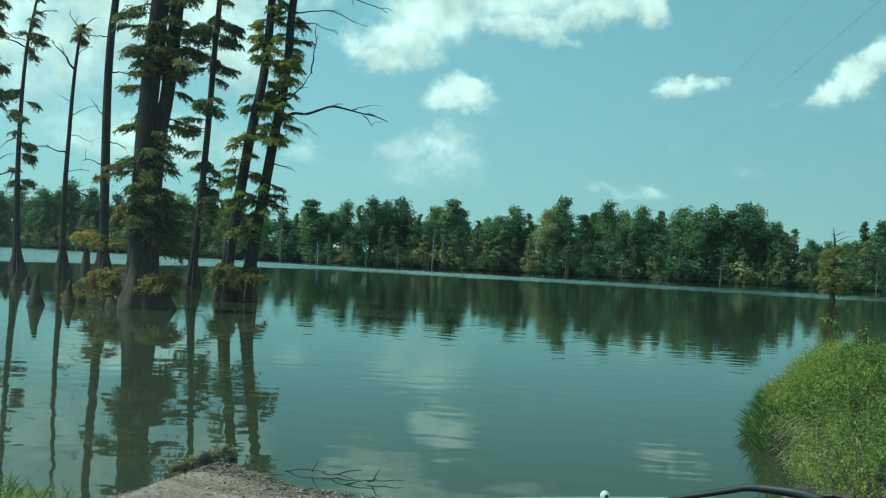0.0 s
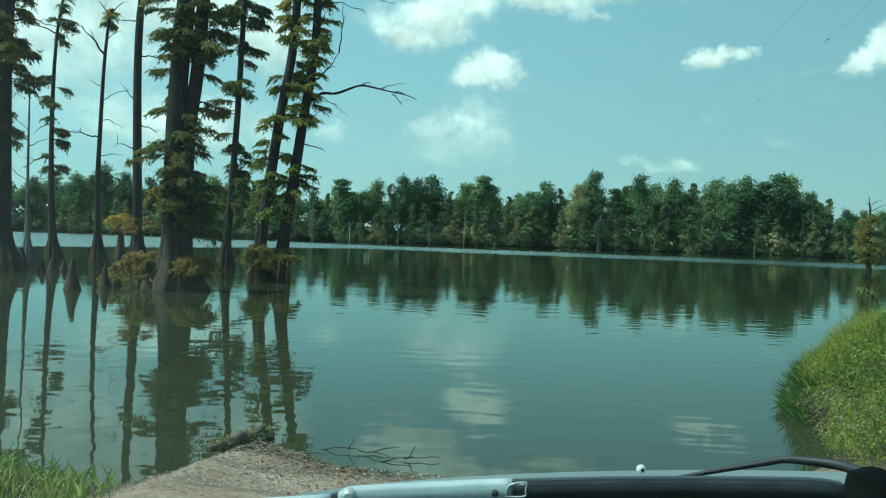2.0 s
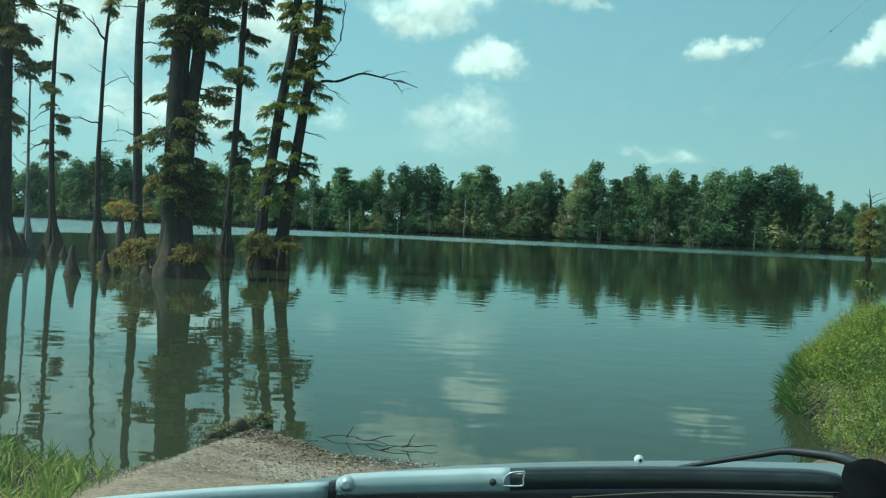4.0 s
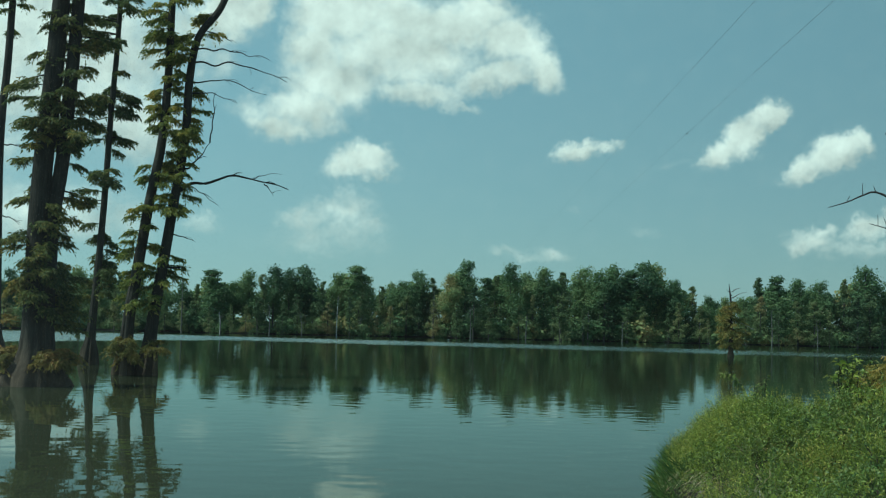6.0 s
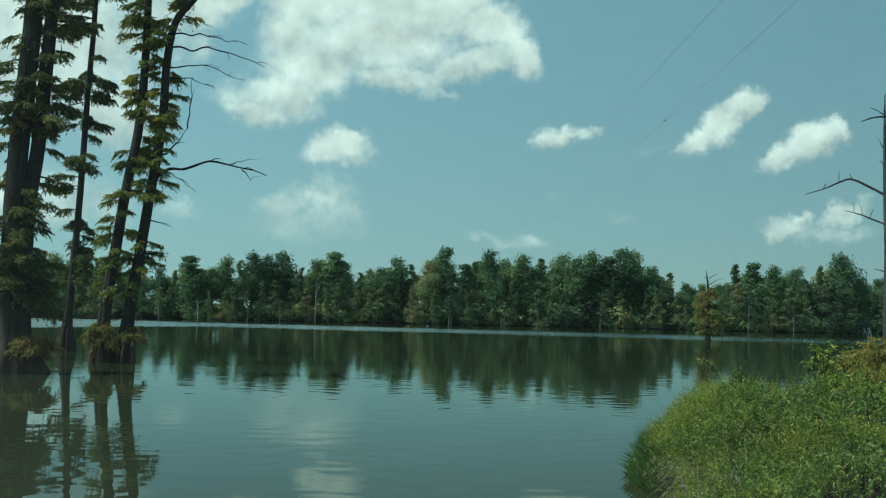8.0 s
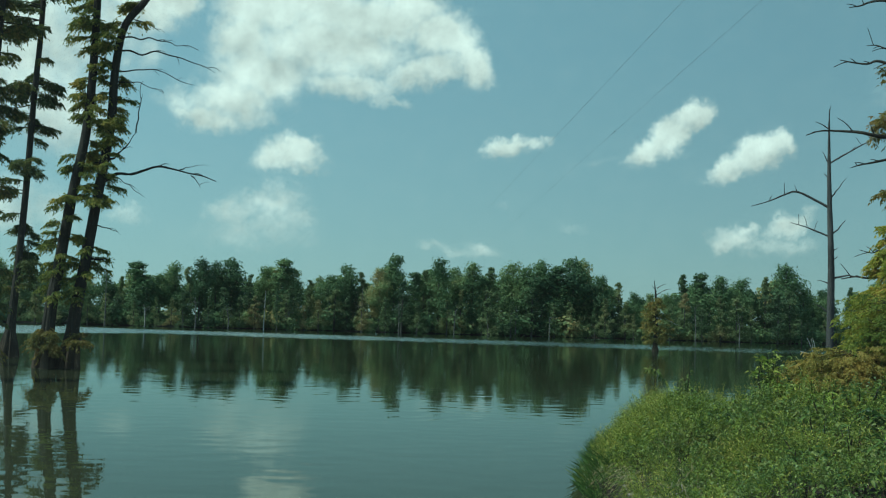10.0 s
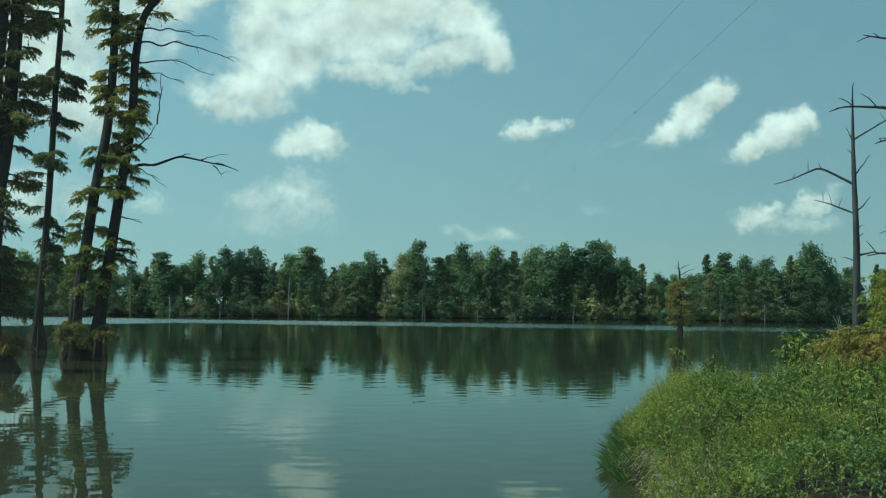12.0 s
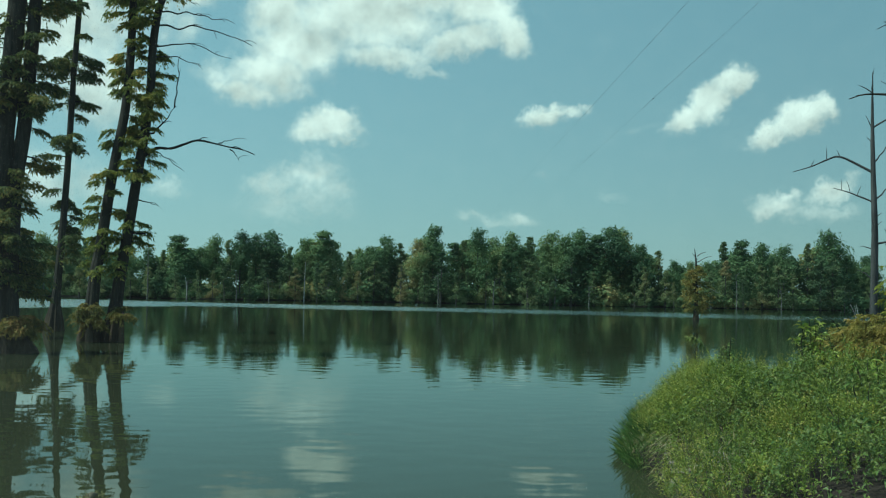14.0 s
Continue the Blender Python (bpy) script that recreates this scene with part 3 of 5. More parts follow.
    return v / (np.linalg.norm(v) + 1e-9)

# ---------------------------------------------------------------- ground and water
SHORE = [(-400, 40), (-120, 14), (-30, 9.0), (-6, 9.3), (-4.3, 9.4), (-3.2, 9.35), (-2.87, 9.6), (-2.5, 10.4), (-2.34, 11.2), (-2.17, 11.8), (-1.9, 11.4), (-1.6, 11.05), (-1.2, 10.6), (-0.2, 10.3), (2.4, 10.3), (3.55, 11.3),
         (4.02, 12.5), (4.25, 13.6), (4.4, 15.3), (4.75, 16.6), (6.2, 19.6), (9, 22), (12, 25.5), (14, 30), (16.5, 36), (30, 62), (60, 95), (120, 150), (200, 230), (400, 330)]
FAR_SHORE = 318.0


def height(x, y):
    """Ground level over the lake's surface."""
    sx, sy = np.array(SHORE).T
    d = np.interp(x, sx, sy) - y
    bank = np.clip((x - 2.6) / 1.2, 0, 1)
    left = np.clip((-2.9 - x) / 1.0, 0, 1)
    ramp_z = np.where(d > 0, 0.105 * np.minimum(d, 7.5), 0.16 * d)
    bank_z = np.where(d > 0, 0.32 * (1 - np.exp(-d * 2.2)) + 0.05 * np.minimum(d, 12), 0.5 * d)
    z = ramp_z * (1 - np.maximum(bank, left)) + bank_z * np.maximum(bank, left * (1 - bank))
    far = y - FAR_SHORE - 6 * np.sin(x / 37.0) - 3 * np.sin(x / 13.0 + 1)
    far_z = np.where(far > 0, 0.5 * (1 - np.exp(-far / 3)) + 0.004 * np.minimum(far, 300), 0.2 * far)
    z = np.maximum(z, far_z)
    return np.maximum(z, -1.6)


def level(x, y):
    return float(height(np.array([x], float), np.array([y], float))[0])


def build_ground():
    radii = np.concatenate([[0.002, 0.5, 1.0, 2.0, 3.2, 4.4, 5.4, 6.2], np.geomspace(6.8, 36, 170), np.geomspace(37, 300, 40), np.geomspace(304, 360, 18), np.geomspace(380, 4200, 14)])
    angles = np.concatenate([np.linspace(-34, 36, 180), np.linspace(38, 324, 90)])
    a, r = np.meshgrid(np.radians(angles), radii, indexing="ij")
    x, y = r * np.sin(a) + 0.05, r * np.cos(a) + 0.03
    z = height(x, y)
    fine = np.array([noise.noise(Vector((px * 1.6, py * 1.6, 0))) for px, py in zip(x.ravel(), y.ravel())]).reshape(x.shape)
    z = z + fine * np.where((r < 40) & (z > -0.4), 0.035, 0.0)
    na, nr = x.shape
    i = np.arange(na)[:, None] * nr + np.arange(nr - 1)[None]
    j = (np.arange(na)[:, None] + 1) % na * nr + np.arange(nr - 1)[None]
    q = np.stack([i, i + 1, j + 1, j], -1).reshape(-1, 4)
    q = q[:, ::-1]
    v = np.stack([x, y, z], -1).reshape(-1, 3)
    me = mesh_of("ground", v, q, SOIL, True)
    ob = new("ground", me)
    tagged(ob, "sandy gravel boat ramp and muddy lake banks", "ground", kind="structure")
    return ob


build_ground()


def build_water():
    # one sheet, finer near the viewer
    s = [-3000, -600, -150, -40, 0, 40, 150, 600, 3000]
    v = [(x, y, 0.0) for y in s for x in s]
    n = len(s)
    f = np.array([(j * n + i, j * n + i + 1, (j + 1) * n + i + 1, (j + 1) * n + i) for j in range(n - 1) for i in range(n - 1)])
    ob = new("water", mesh_of("water", v, f, WATER))
    tagged(ob, "calm murky green lake water mirroring the trees", "water", kind="structure")


build_water()

# ---------------------------------------------------------------- cypresses standing in the lake


def twigs(wood, leaf, start, way, length, count, size, per=10, droop=0.22, spread=0.8, bare=0.25):
    """One bough: a limb with a flat fan of side twigs, whose short needle sprays hang from its edge."""
    way = unit(way)
    side = unit(np.cross(way, [0, 0, 1]))
    pts = [start + way * length * t + np.array([0, 0, -droop * length * t * t]) for t in np.linspace(0, 1, 5)]
    if wood is not None:
        thin = min(1.0, size / 0.15) ** 1.5
        wood.tube(pts, [(0.012 + 0.012 * length) * thin, 0.004 * thin], 4)
    pts = np.array(pts)
    u = RNG.uniform(bare, 1.0, count)
    p = np.stack([np.interp(u, np.linspace(0, 1, 5), pts[:, k]) for k in range(3)], 1)
    sgn = np.where(RNG.uniform(size=count) < 0.5, 1.0, -1.0)
    w = way * RNG.uniform(0.25, 1.0, (count, 1)) + side * (sgn * np.abs(RNG.normal(0.1, spread, count)))[:, None] + np.array([0, 0, 1.0]) * RNG.normal(-0.10, 0.22, (count, 1))
    w /= np.linalg.norm(w, axis=1)[:, None]
    tl = RNG.uniform(0.5, 1.25, count) * size * 2.6 * (1.15 - 0.5 * u)
    s = np.linspace(0.05, 1, per)[None, :, None]
    q = p[:, None] + w[:, None] * tl[:, None, None] * s + np.array([0, 0, -0.50]) * tl[:, None, None] * s ** 2 + RNG.normal(0, 0.10 * size, (count, per, 3))
    flip = np.where(np.arange(per) % 2 == 0, 1.0, -1.0)[None, :, None]
    across = np.cross(w, [0, 0, 1.0])[:, None] * flip
    dirs = w[:, None] * 0.7 + across * 0.7 + RNG.normal(0, 0.28, (count, per, 3)) + np.array([0, 0, -0.60])
    n = count * per
    leaf.leaves(q.reshape(-1, 3), dirs.reshape(-1, 3), RNG.uniform(0.6, 1.15, n) * size, RNG.uniform(0.26, 0.42, n) * size, 0.15)


def crooked(start, end, bend=0.12, steps=6):
    """A dead limb: a bent, slightly wandering line."""
    a, b = np.array(start, float), np.array(end, float)
    ln = np.linalg.norm(b - a)
    pts = [a + (b - a) * t + np.array([0, 0, 1]) * bend * ln * math.sin(math.pi * t) + RNG.normal(0, 0.02 * ln, 3) * (0 < t < 1) for t in np.linspace(0, 1, steps)]
    return spline(pts, 3)


def trunk_line(points, dist, top):
    """A trunk through (azimuth, elevation) points from foot to top, carried on up to the height top."""
    p = [ray(a, e, dist) for a, e in points]
    p[0] = Vector((p[0].x, p[0].y, -0.6))
    d = (p[-1] - p[-2]).normalized()
    if p[-1].z < top:
        k = (top - p[-1].z) / max(d.z, 0.3)
        p.append(p[-1] + (d * 0.6 + Vector((0, 0, 0.4))).normalized() * k)
    return spline(p, 7)


def at_height(line, z):
    i = int(np.clip(np.searchsorted(line[:, 2], z), 1, len(line) - 1))
    t = (z - line[i - 1, 2]) / max(line[i, 2] - line[i - 1, 2], 1e-6)
    return line[i - 1] + (line[i] - line[i - 1]) * np.clip(t, 0, 1)


def cypress(label, dist, trunks, top, r_top, r_mid, r_foot, boughs, dead=(), mat=None, bark=None, foot_h=2.2, thick=(1.0, 1.0), group="cypresses standing in the lake"):
    """trunks: lists of (azimuth, elevation) from the foot up. boughs: (z from, z to, how many, reach, needle size, side) with side -1..1 for the fuller side."""
    bark = bark or BARK
    foot = ray(trunks[0][0][0], 0, dist)
    tree = thing("cypress_tree", (foot.x, foot.y, 0), label, "tree", group)
    lines = []
    for k, pts in enumerate(trunks):
        line = trunk_line(pts, dist, top)
        lines.append(line)
        z = np.clip(line[:, 2], 0, None)
        flare = 0.74 / (1 + (z / (foot_h * 0.42)) ** 4) + 0.26 * np.exp(-z / (foot_h * 0.6))
        r = (r_mid + (r_top - r_mid) * np.clip(z / top, 0, 1)) * thick[k] + (r_foot - r_mid) * flare
        s = Soup()
        s.tube(line, r, 54, 0.02 + 0.24 * np.exp(-z / (foot_h * 0.8)), 0.015)
        part("trunk", s.mesh("trunk", bark, True), tree)
    wood, leaf = Soup(), Soup()
    for z0, z1, count, reach, size, side in boughs:
        # boughs gather into separate pads, with clear gaps between them
        left = count
        while left > 0:
            line = lines[RNG.integers(len(lines))]
            zc, th0, pad = RNG.uniform(z0, z1), RNG.uniform(0, 2 * math.pi), RNG.uniform(0.5, 1.0) * reach
            for _ in range(min(left, RNG.integers(1, 4))):
                left -= 1
                th = th0 + RNG.normal(0, 0.5)
                w = np.array([math.cos(th) + side * 0.9, math.sin(th), RNG.uniform(0.0, 0.22)])
                ln = pad * RNG.uniform(0.7, 1.05)
                twigs(wood, leaf, at_height(line, zc + RNG.normal(0, 0.22)), w, ln, int(10 + ln * 17), size)
    if wood.n:
        tagged(part("branchwork", wood.mesh("branchwork", bark), tree), kind="stuff")
    if leaf.n:
        part("crown", leaf.mesh("crown", mat or LEAF_CYPRESS), tree, "feathery olive and rust cypress needles")
    for a0, e0, a1, e1, r, bend in dead:
        s = Soup()
        r *= 1.0 + max(0.0, dist - 52) / 45
        start = np.array(ray(a0, e0, dist))
        near = min((at_height(ln, start[2]) for ln in lines), key=lambda q: np.linalg.norm(q - start))
        if np.linalg.norm(near - start) < 0.9:
            start = near
        line = crooked(start, np.array(ray(a1, e1, dist)) + np.array([0, RNG.uniform(-0.6, 0.6), 0]), bend, 9)
        s.tube(line, [r, r * 0.75, r * 0.5, r * 0.22], 6)
        for t in RNG.uniform(0.4, 0.95, 1 + int(np.linalg.norm(line[-1] - line[0]) * 0.8)):
            p = line[int(t * (len(line) - 1))]
            w = unit(line[-1] - line[0]) * 0.8 + RNG.normal(0, 0.5, 3)
            s.tube(crooked(p, p + unit(w) * RNG.uniform(0.25, 0.8), 0.12, 5), [r * 0.4, r * 0.12], 4)
        part("dead_branch", s.mesh("dead_branch", bark, True), tree, "bare broken branch")
    return tree


# the stout double-trunked cypress
cypress("stout double-trunked cypress with shaggy green boughs in the water", 41,
        [[(-15.1, -3.05), (-15.05, 0.5), (-15.08, 4.1), (-14.98, 7.4), (-14.8, 10.1), (-14.5, 15.2)], [(-14.55, -3.0), (-14.5, 1.9), (-14.4, 5.0), (-14.12, 7.5), (-13.95, 10.2), (-13.7, 15.0)]],
        17, 0.24, 0.34, 0.98, [(2.2, 5.0, 34, 1.7, 0.16, 0.6), (3.0, 5.5, 8, 1.6, 0.16, -0.4), (5.2, 10.0, 42, 1.8, 0.16, 0.0), (10.0, 17, 54, 2.1, 0.16, 0), (3.0, 16, 56, 0.9, 0.16, 0)], mat=LEAF_DARK, foot_h=1.6, thick=(1.12, 0.8),
        dead=[(-14.0, 6.1, -13.2, 5.8, 0.03, 0.25)])
cypress("slim cypress with tufts of green along a leaning trunk", 62,
        [[(-12.57, -2.03), (-12.31, 1.45), (-12.13, 4.8), (-12.05, 6.9), (-11.93, 10.5), (-11.8, 13.0), (-11.75, 15)]],
        19.5, 0.13, 0.19, 0.46, [(3.0, 7.0, 26, 1.8, 0.19, 0.1), (7.0, 14.0, 36, 1.7, 0.19, 0.1), (14, 19.5, 26, 2.4, 0.2, 0.2)], mat=LEAF_DARK,
        dead=[(-12.1, 9.9, -13.6, 9.2, 0.03, 0.05)])
cypress("two leaning cypresses grown from one fluted foot, with dead limbs", 50,
        [[(-10.9, -2.5), (-10.7, 0.2), (-10.44, 2.17), (-9.98, 5.74), (-9.49, 8.78), (-9.3, 11.8), (-9.25, 15.2)],
         [(-9.85, -2.56), (-9.55, 0.2), (-9.27, 2.22), (-8.8, 5.82), (-8.36, 9.14), (-8.25, 12.1), (-7.89, 14.1), (-6.9, 15.5)]],
        17.5, 0.14, 0.26, 0.47, [(3.0, 6.0, 34, 1.1, 0.16, 0.0), (6.0, 13.0, 84, 1.25, 0.16, -0.05), (13.0, 17.0, 36, 1.6, 0.17, -0.3)],
        dead=[(-7.3, 14.5, -6.25, 14.0, 0.03, 0.05), (-7.87, 13.5, -4.27, 13.1, 0.04, 0.06), (-7.96, 12.85, -3.44, 12.19, 0.045, 0.06), (-8.05, 11.9, -4.48, 11.64, 0.035, 0.08),
              (-7.95, 11.3, -5.9, 11.05, 0.03, 0.12), (-8.35, 6.4, -3.2, 6.91, 0.075, 0.13), (-5.0, 7.3, -4.3, 7.5, 0.03, 0.1), (-4.4, 7.1, -3.9, 6.45, 0.03, 0.1),
              (-8.3, 7.6, -7.1, 9.1, 0.05, -0.15), (-7.15, 9.0, -6.85, 11.4, 0.035, 0.05), (-8.3, 7.2, -6.6, 5.9, 0.03, 0.0), (-9.0, 4.4, -7.7, 4.1, 0.035, 0.05), (-9.3, 2.7, -8.2, 2.8, 0.06, 0.0)], foot_h=2.1)
cypress("tall straight cypress trunk, nearly bare", 75, [[(-16.72, -1.68), (-16.78, 1.0), (-16.84, 3.2), (-16.95, 7.3), (-16.92, 9.9), (-16.8, 11.7), (-16.7, 15)]],
        24, 0.2, 0.31, 0.55, [(20, 24, 10, 1.5, 0.2, 0)],
        dead=[(-16.9, 8.2, -15.7, 8.2, 0.035, 0.08), (-16.85, 4.9, -15.8, 4.6, 0.03, 0.1), (-16.85, 9.9, -18.2, 9.8, 0.03, 0.05), (-16.85, 6.0, -17.6, 6.7, 0.03, 0.0), (-16.8, 3.6, -17.9, 4.0, 0.03, 0.1)])
cypress("slender bare cypress with a tufted top", 70, [[(-18.54, -1.75), (-18.66, 1.73), (-18.62, 4.46), (-18.52, 7.7), (-18.36, 9.7), (-18.2, 10.4)]],
        14.8, 0.08, 0.175, 0.42, [(14.0, 15.0, 16, 0.6, 0.14, 0.2)],
        dead=[(-18.5, 8.2, -19.5, 9.4, 0.05, 0.05), (-18.6, 4.2, -20.0, 4.4, 0.035, 0.03), (-18.4, 6.0, -17.3, 6.6, 0.02, 0.1), (-18.5, 5.1, -17.6, 4.7, 0.02, 0.1), (-18.6, 2.5, -17.4, 2.0, 0.04, 0.15), (-18.6, 1.0, -17.4, 2.1, 0.03, 0.0),
              (-18.5, -0.3, -20.0, 0.0, 0.03, 0.1), (-18.3, 10.0, -18.9, 10.8, 0.03, 0.0), (-18.25, 10.2, -17.6, 10.7, 0.03, 0.0), (-18.45, 8.9, -17.7, 9.4, 0.02, 0.1), (-18.55, 3.3, -17.5, 3.4, 0.02, 0.1), (-18.6, 6.6, -19.2, 7.0, 0.02, 0.0)])
cypress("slender cypress with short green tufts", 69, [[(-20.52, -1.8), (-20.72, 0.5), (-20.82, 3.5), (-20.82, 6.5), (-20.7, 9.1), (-20.4, 11.2)]],
        17.0, 0.06, 0.19, 0.5, [(5.0, 13.5, 26, 1.2, 0.2, 0.55), (13.5, 16.5, 10, 1.0, 0.17, 0.3)], mat=LEAF_DARK,
        dead=[(-20.75, 9.0, -22.3, 9.4, 0.035, 0.05), (-20.8, 4.8, -21.6, 4.2, 0.03, 0.1), (-20.7, 3.2, -22.0, 2.6, 0.04, 0.12), (-20.5, 10.6, -19.5, 10.9, 0.03, 0.05)])
cypress("thin dead cypress snag", 64, [[(-21.75, -1.94), (-21.81, 0.5), (-21.85, 3.2), (-21.87, 6.8)]], 9.9, 0.03, 0.12, 0.42, [], bark=BARK_DEAD,
        dead=[(-21.85, 3.6, -20.9, 4.1, 0.025, 0.05), (-21.8, 2.0, -23.2, 2.9, 0.02, 0.0), (-21.8, 1.8, -21.0, 2.6, 0.02, 0.0), (-21.85, 4.4, -22.6, 5.0, 0.02, 0.0)])
cypress("big cypress with spreading green boughs in the water", 55, [[(-22.88, -2.29), (-22.94, 0.2), (-22.98, 3.4), (-23.04, 6.7), (-23.0, 9.4), (-22.9, 12)]],
        19, 0.3, 0.42, 0.9, [(6.0, 9.0, 18, 1.5, 0.19, 0.1), (9.0, 12.5, 36, 1.8, 0.19, 0.1), (13.0, 19, 36, 2.0, 0.19, 0.1)], mat=LEAF_DARK,
        dead=[(-23.0, 6.4, -22.2, 6.8, 0.04, 0.05), (-23.0, 9.3, -20.9, 9.4, 0.05, 0.12)])


def knee(a, e, h, r):
    """A cypress knee: a fluted woody cone rising from the water."""
    d = EYE / math.tan(radians(-e))
    p = np.array(ray(a, e, d))
    p[2] = 0
    t = thing("cypress_knee", p, "dark woody cypress knee standing in the water", "tree stump", "cypress knees")
    s = Soup()
    line = spline([p + [0, 0, -0.3], p + [0, 0, h * 0.3], p + [RNG.normal(0, 0.04), 0, h * 0.7], p + [RNG.normal(0, 0.06), 0, h]], 4)
    z = np.clip(line[:, 2] / h, 0, 1)
    s.tube(line, r * (1 - 0.78 * z ** 0.7), 14, 0.16 * (1 - 0.5 * z), 0.04)
    part("knee", s.mesh("knee", BARK, True), t)


for a, e, h, r in [(-19.71, -3.15, 1.05, 0.30), (-18.2, -3.0, 0.85, 0.24), (-17.75, -2.75, 0.85, 0.26), (-20.6, -2.25, 0.8, 0.3), (-21.1, -2.3, 0.6, 0.25), (-20.1, -2.2, 0.5, 0.25),
                   (-22.0, -2.2, 1.0, 0.5), (-23.2, -2.6, 0.5, 0.3)]:
    knee(a, e, h, r)


def low_cypress(a, d, z0, w, h, n, mat, label, size=0.15):
    """A low, drooping cypress bush on a hidden stump."""
    c = np.array(ray(a, 0, d))
    c[2] = 0
    t = thing("cypress_shrub", c, label, "shrub", "cypress shrubs in the lake")
    wood, leaf = Soup(), Soup()
    s = Soup()
    s.tube([c + [0, 0, -0.5], c + [0, 0, z0 * 0.6], c + [0.05, 0, z0 + h * 0.6]], [w * 0.28, w * 0.16, 0.04], 10, [0.15, 0.1, 0.0], 0.03)
    part("stump", s.mesh("stump", BARK, True), t)
    for _ in range(n):
        th = RNG.uniform(0, 2 * math.pi)
        z = RNG.uniform(z0, z0 + h)
        twigs(wood, leaf, c + [0, 0, z], np.array([math.cos(th), math.sin(th), RNG.uniform(-0.1, 0.4)]), w * RNG.uniform(0.4, 1.0) * (1.15 - 0.6 * (z - z0) / h), 14, size)
    tagged(part("branchwork", wood.mesh("branchwork", BARK), t), kind="stuff")
    part("crown", leaf.mesh("crown", mat), t, "rust and olive drooping needles")
    return t


low_cypress(-16.2, 41.6, 0.7, 1.3, 0.6, 46, LEAF_ORANGE, "low rusty-orange cypress shrub beside the stout trunk")
low_cypress(-14.0, 40.5, 0.75, 1.0, 0.5, 26, LEAF_ORANGE, "small rusty cypress sprouts at the fluted trunk foot")
low_cypress(-10.85, 49.0, 0.7, 0.8, 0.9, 26, LEAF_ORANGE, "rusty-orange sprouts on the twin fluted foot")
low_cypress(-9.35, 49.2, 1.0, 0.6, 0.5, 8, LEAF_ORANGE, "rusty-orange sprouts on the twin fluted foot")
low_cypress(-16.6, 48, 2.0, 1.2, 0.5, 7, LEAF_ORANGE, "low rusty-orange cypress shrub beside the stout trunk")
low_cypress(-17.6, 43, 0.3, 0.6, 0.4, 8, LEAF_OLIVE, "green tuft of swamp growth on a stump")
low_cypress(-17.5, 82, 2.0, 1.6, 1.2, 9, LEAF_CYPRESS, "young olive cypress among the trunks", 0.2)

# ---------------------------------------------------------------- lone cypress far out in the lake


def lone_cypress():
    c = np.array(ray(19.05, 0, 134))
    c[2] = 0
    t = thing("cypress_tree", c, "small rusty cypress with a dead top, alone in the lake", "tree")
    s = Soup()
    s.tube(spline([c + [0, 0, -0.6], c + [0, 0, 0.8], c + [0.1, 0, 3.5], c + [0, 0, 6.4], c + [-0.2, 0, 8.2]], 5), [0.55, 0.32, 0.2, 0.15, 0.1, 0.03], 12, [0.15, 0.1, 0.02, 0], 0.02)
    part("trunk", s.mesh("trunk", BARK, True), t)
    wood, leaf = Soup(), Soup()
    for _ in range(85):
        z = RNG.uniform(1.1, 6.2)
        th = RNG.uniform(0, 2 * math.pi)
        w = np.array([math.cos(th), math.sin(th), RNG.uniform(-0.1, 0.4)])
        twigs(wood, leaf, c + [0, 0, z], w, float(np.interp(z, [1.1, 2.6, 4.2, 6.2], [1.3, 2.3, 1.6, 0.7])) * RNG.uniform(0.4, 1.1), 10, 0.26)
    tagged(part("branchwork", wood.mesh("branchwork", BARK), t), kind="stuff")
    part("crown", leaf.mesh("crown", LEAF_OLIVE), t)
    for z, x, dz in ((6.6, 1.6, 0.7), (6.9, -0.8, 0.7), (3.9, 2.3, -0.8), (7.3, 0.9, 0.5)):
        b = Soup()
        b.tube(crooked(c + [0, -0.3, z], c + [x, -0.8, z + dz], 0.06), [0.06, 0.02], 5)
        part("dead_branch", b.mesh("dead_branch", BARK_PALE if z < 5 else BARK_DEAD), t, "bleached bare branch")


lone_cypress()

# ---------------------------------------------------------------- far shore woods
# crowns seen along the far shore: azimuth, elevation of the top
WEST_TOPS = [(-24.5, 2.4), (-23.7, 2.3), (-22.8, 2.2), (-21.6, 2.1), (-20.6, 2.2), (-19.7, 2.36), (-18.9, 2.3), (-18.3, 2.85), (-17.3, 2.5), (-16.2, 2.3), (-15.2, 2.5), (-14.2, 2.4), (-13.2, 2.5), (-12.2, 2.3),
    (-11.2, 2.35), (-10.2, 2.2), (-9.2, 2.2), (-8.2, 1.95), (-7.5, 1.9)]
MIDDLE_TOPS = [(-6.64, 2.75), (-5.7, 2.05), (-4.9, 2.62), (-4.3, 2.5), (-3.75, 2.88), (-2.95, 2.75), (-2.2, 2.92), (-1.3, 2.2), (-0.5, 2.6), (0.3, 3.15), (0.9, 2.5), (1.7, 2.05), (2.1, 2.2), (2.7, 2.3),
    (3.5, 2.8), (4.3, 2.6), (5.2, 2.7), (5.95, 3.38), (6.9, 2.7), (7.4, 2.8), (8.15, 3.26), (9.0, 2.85), (9.9, 3.1), (10.8, 2.95), (11.9, 3.15)]
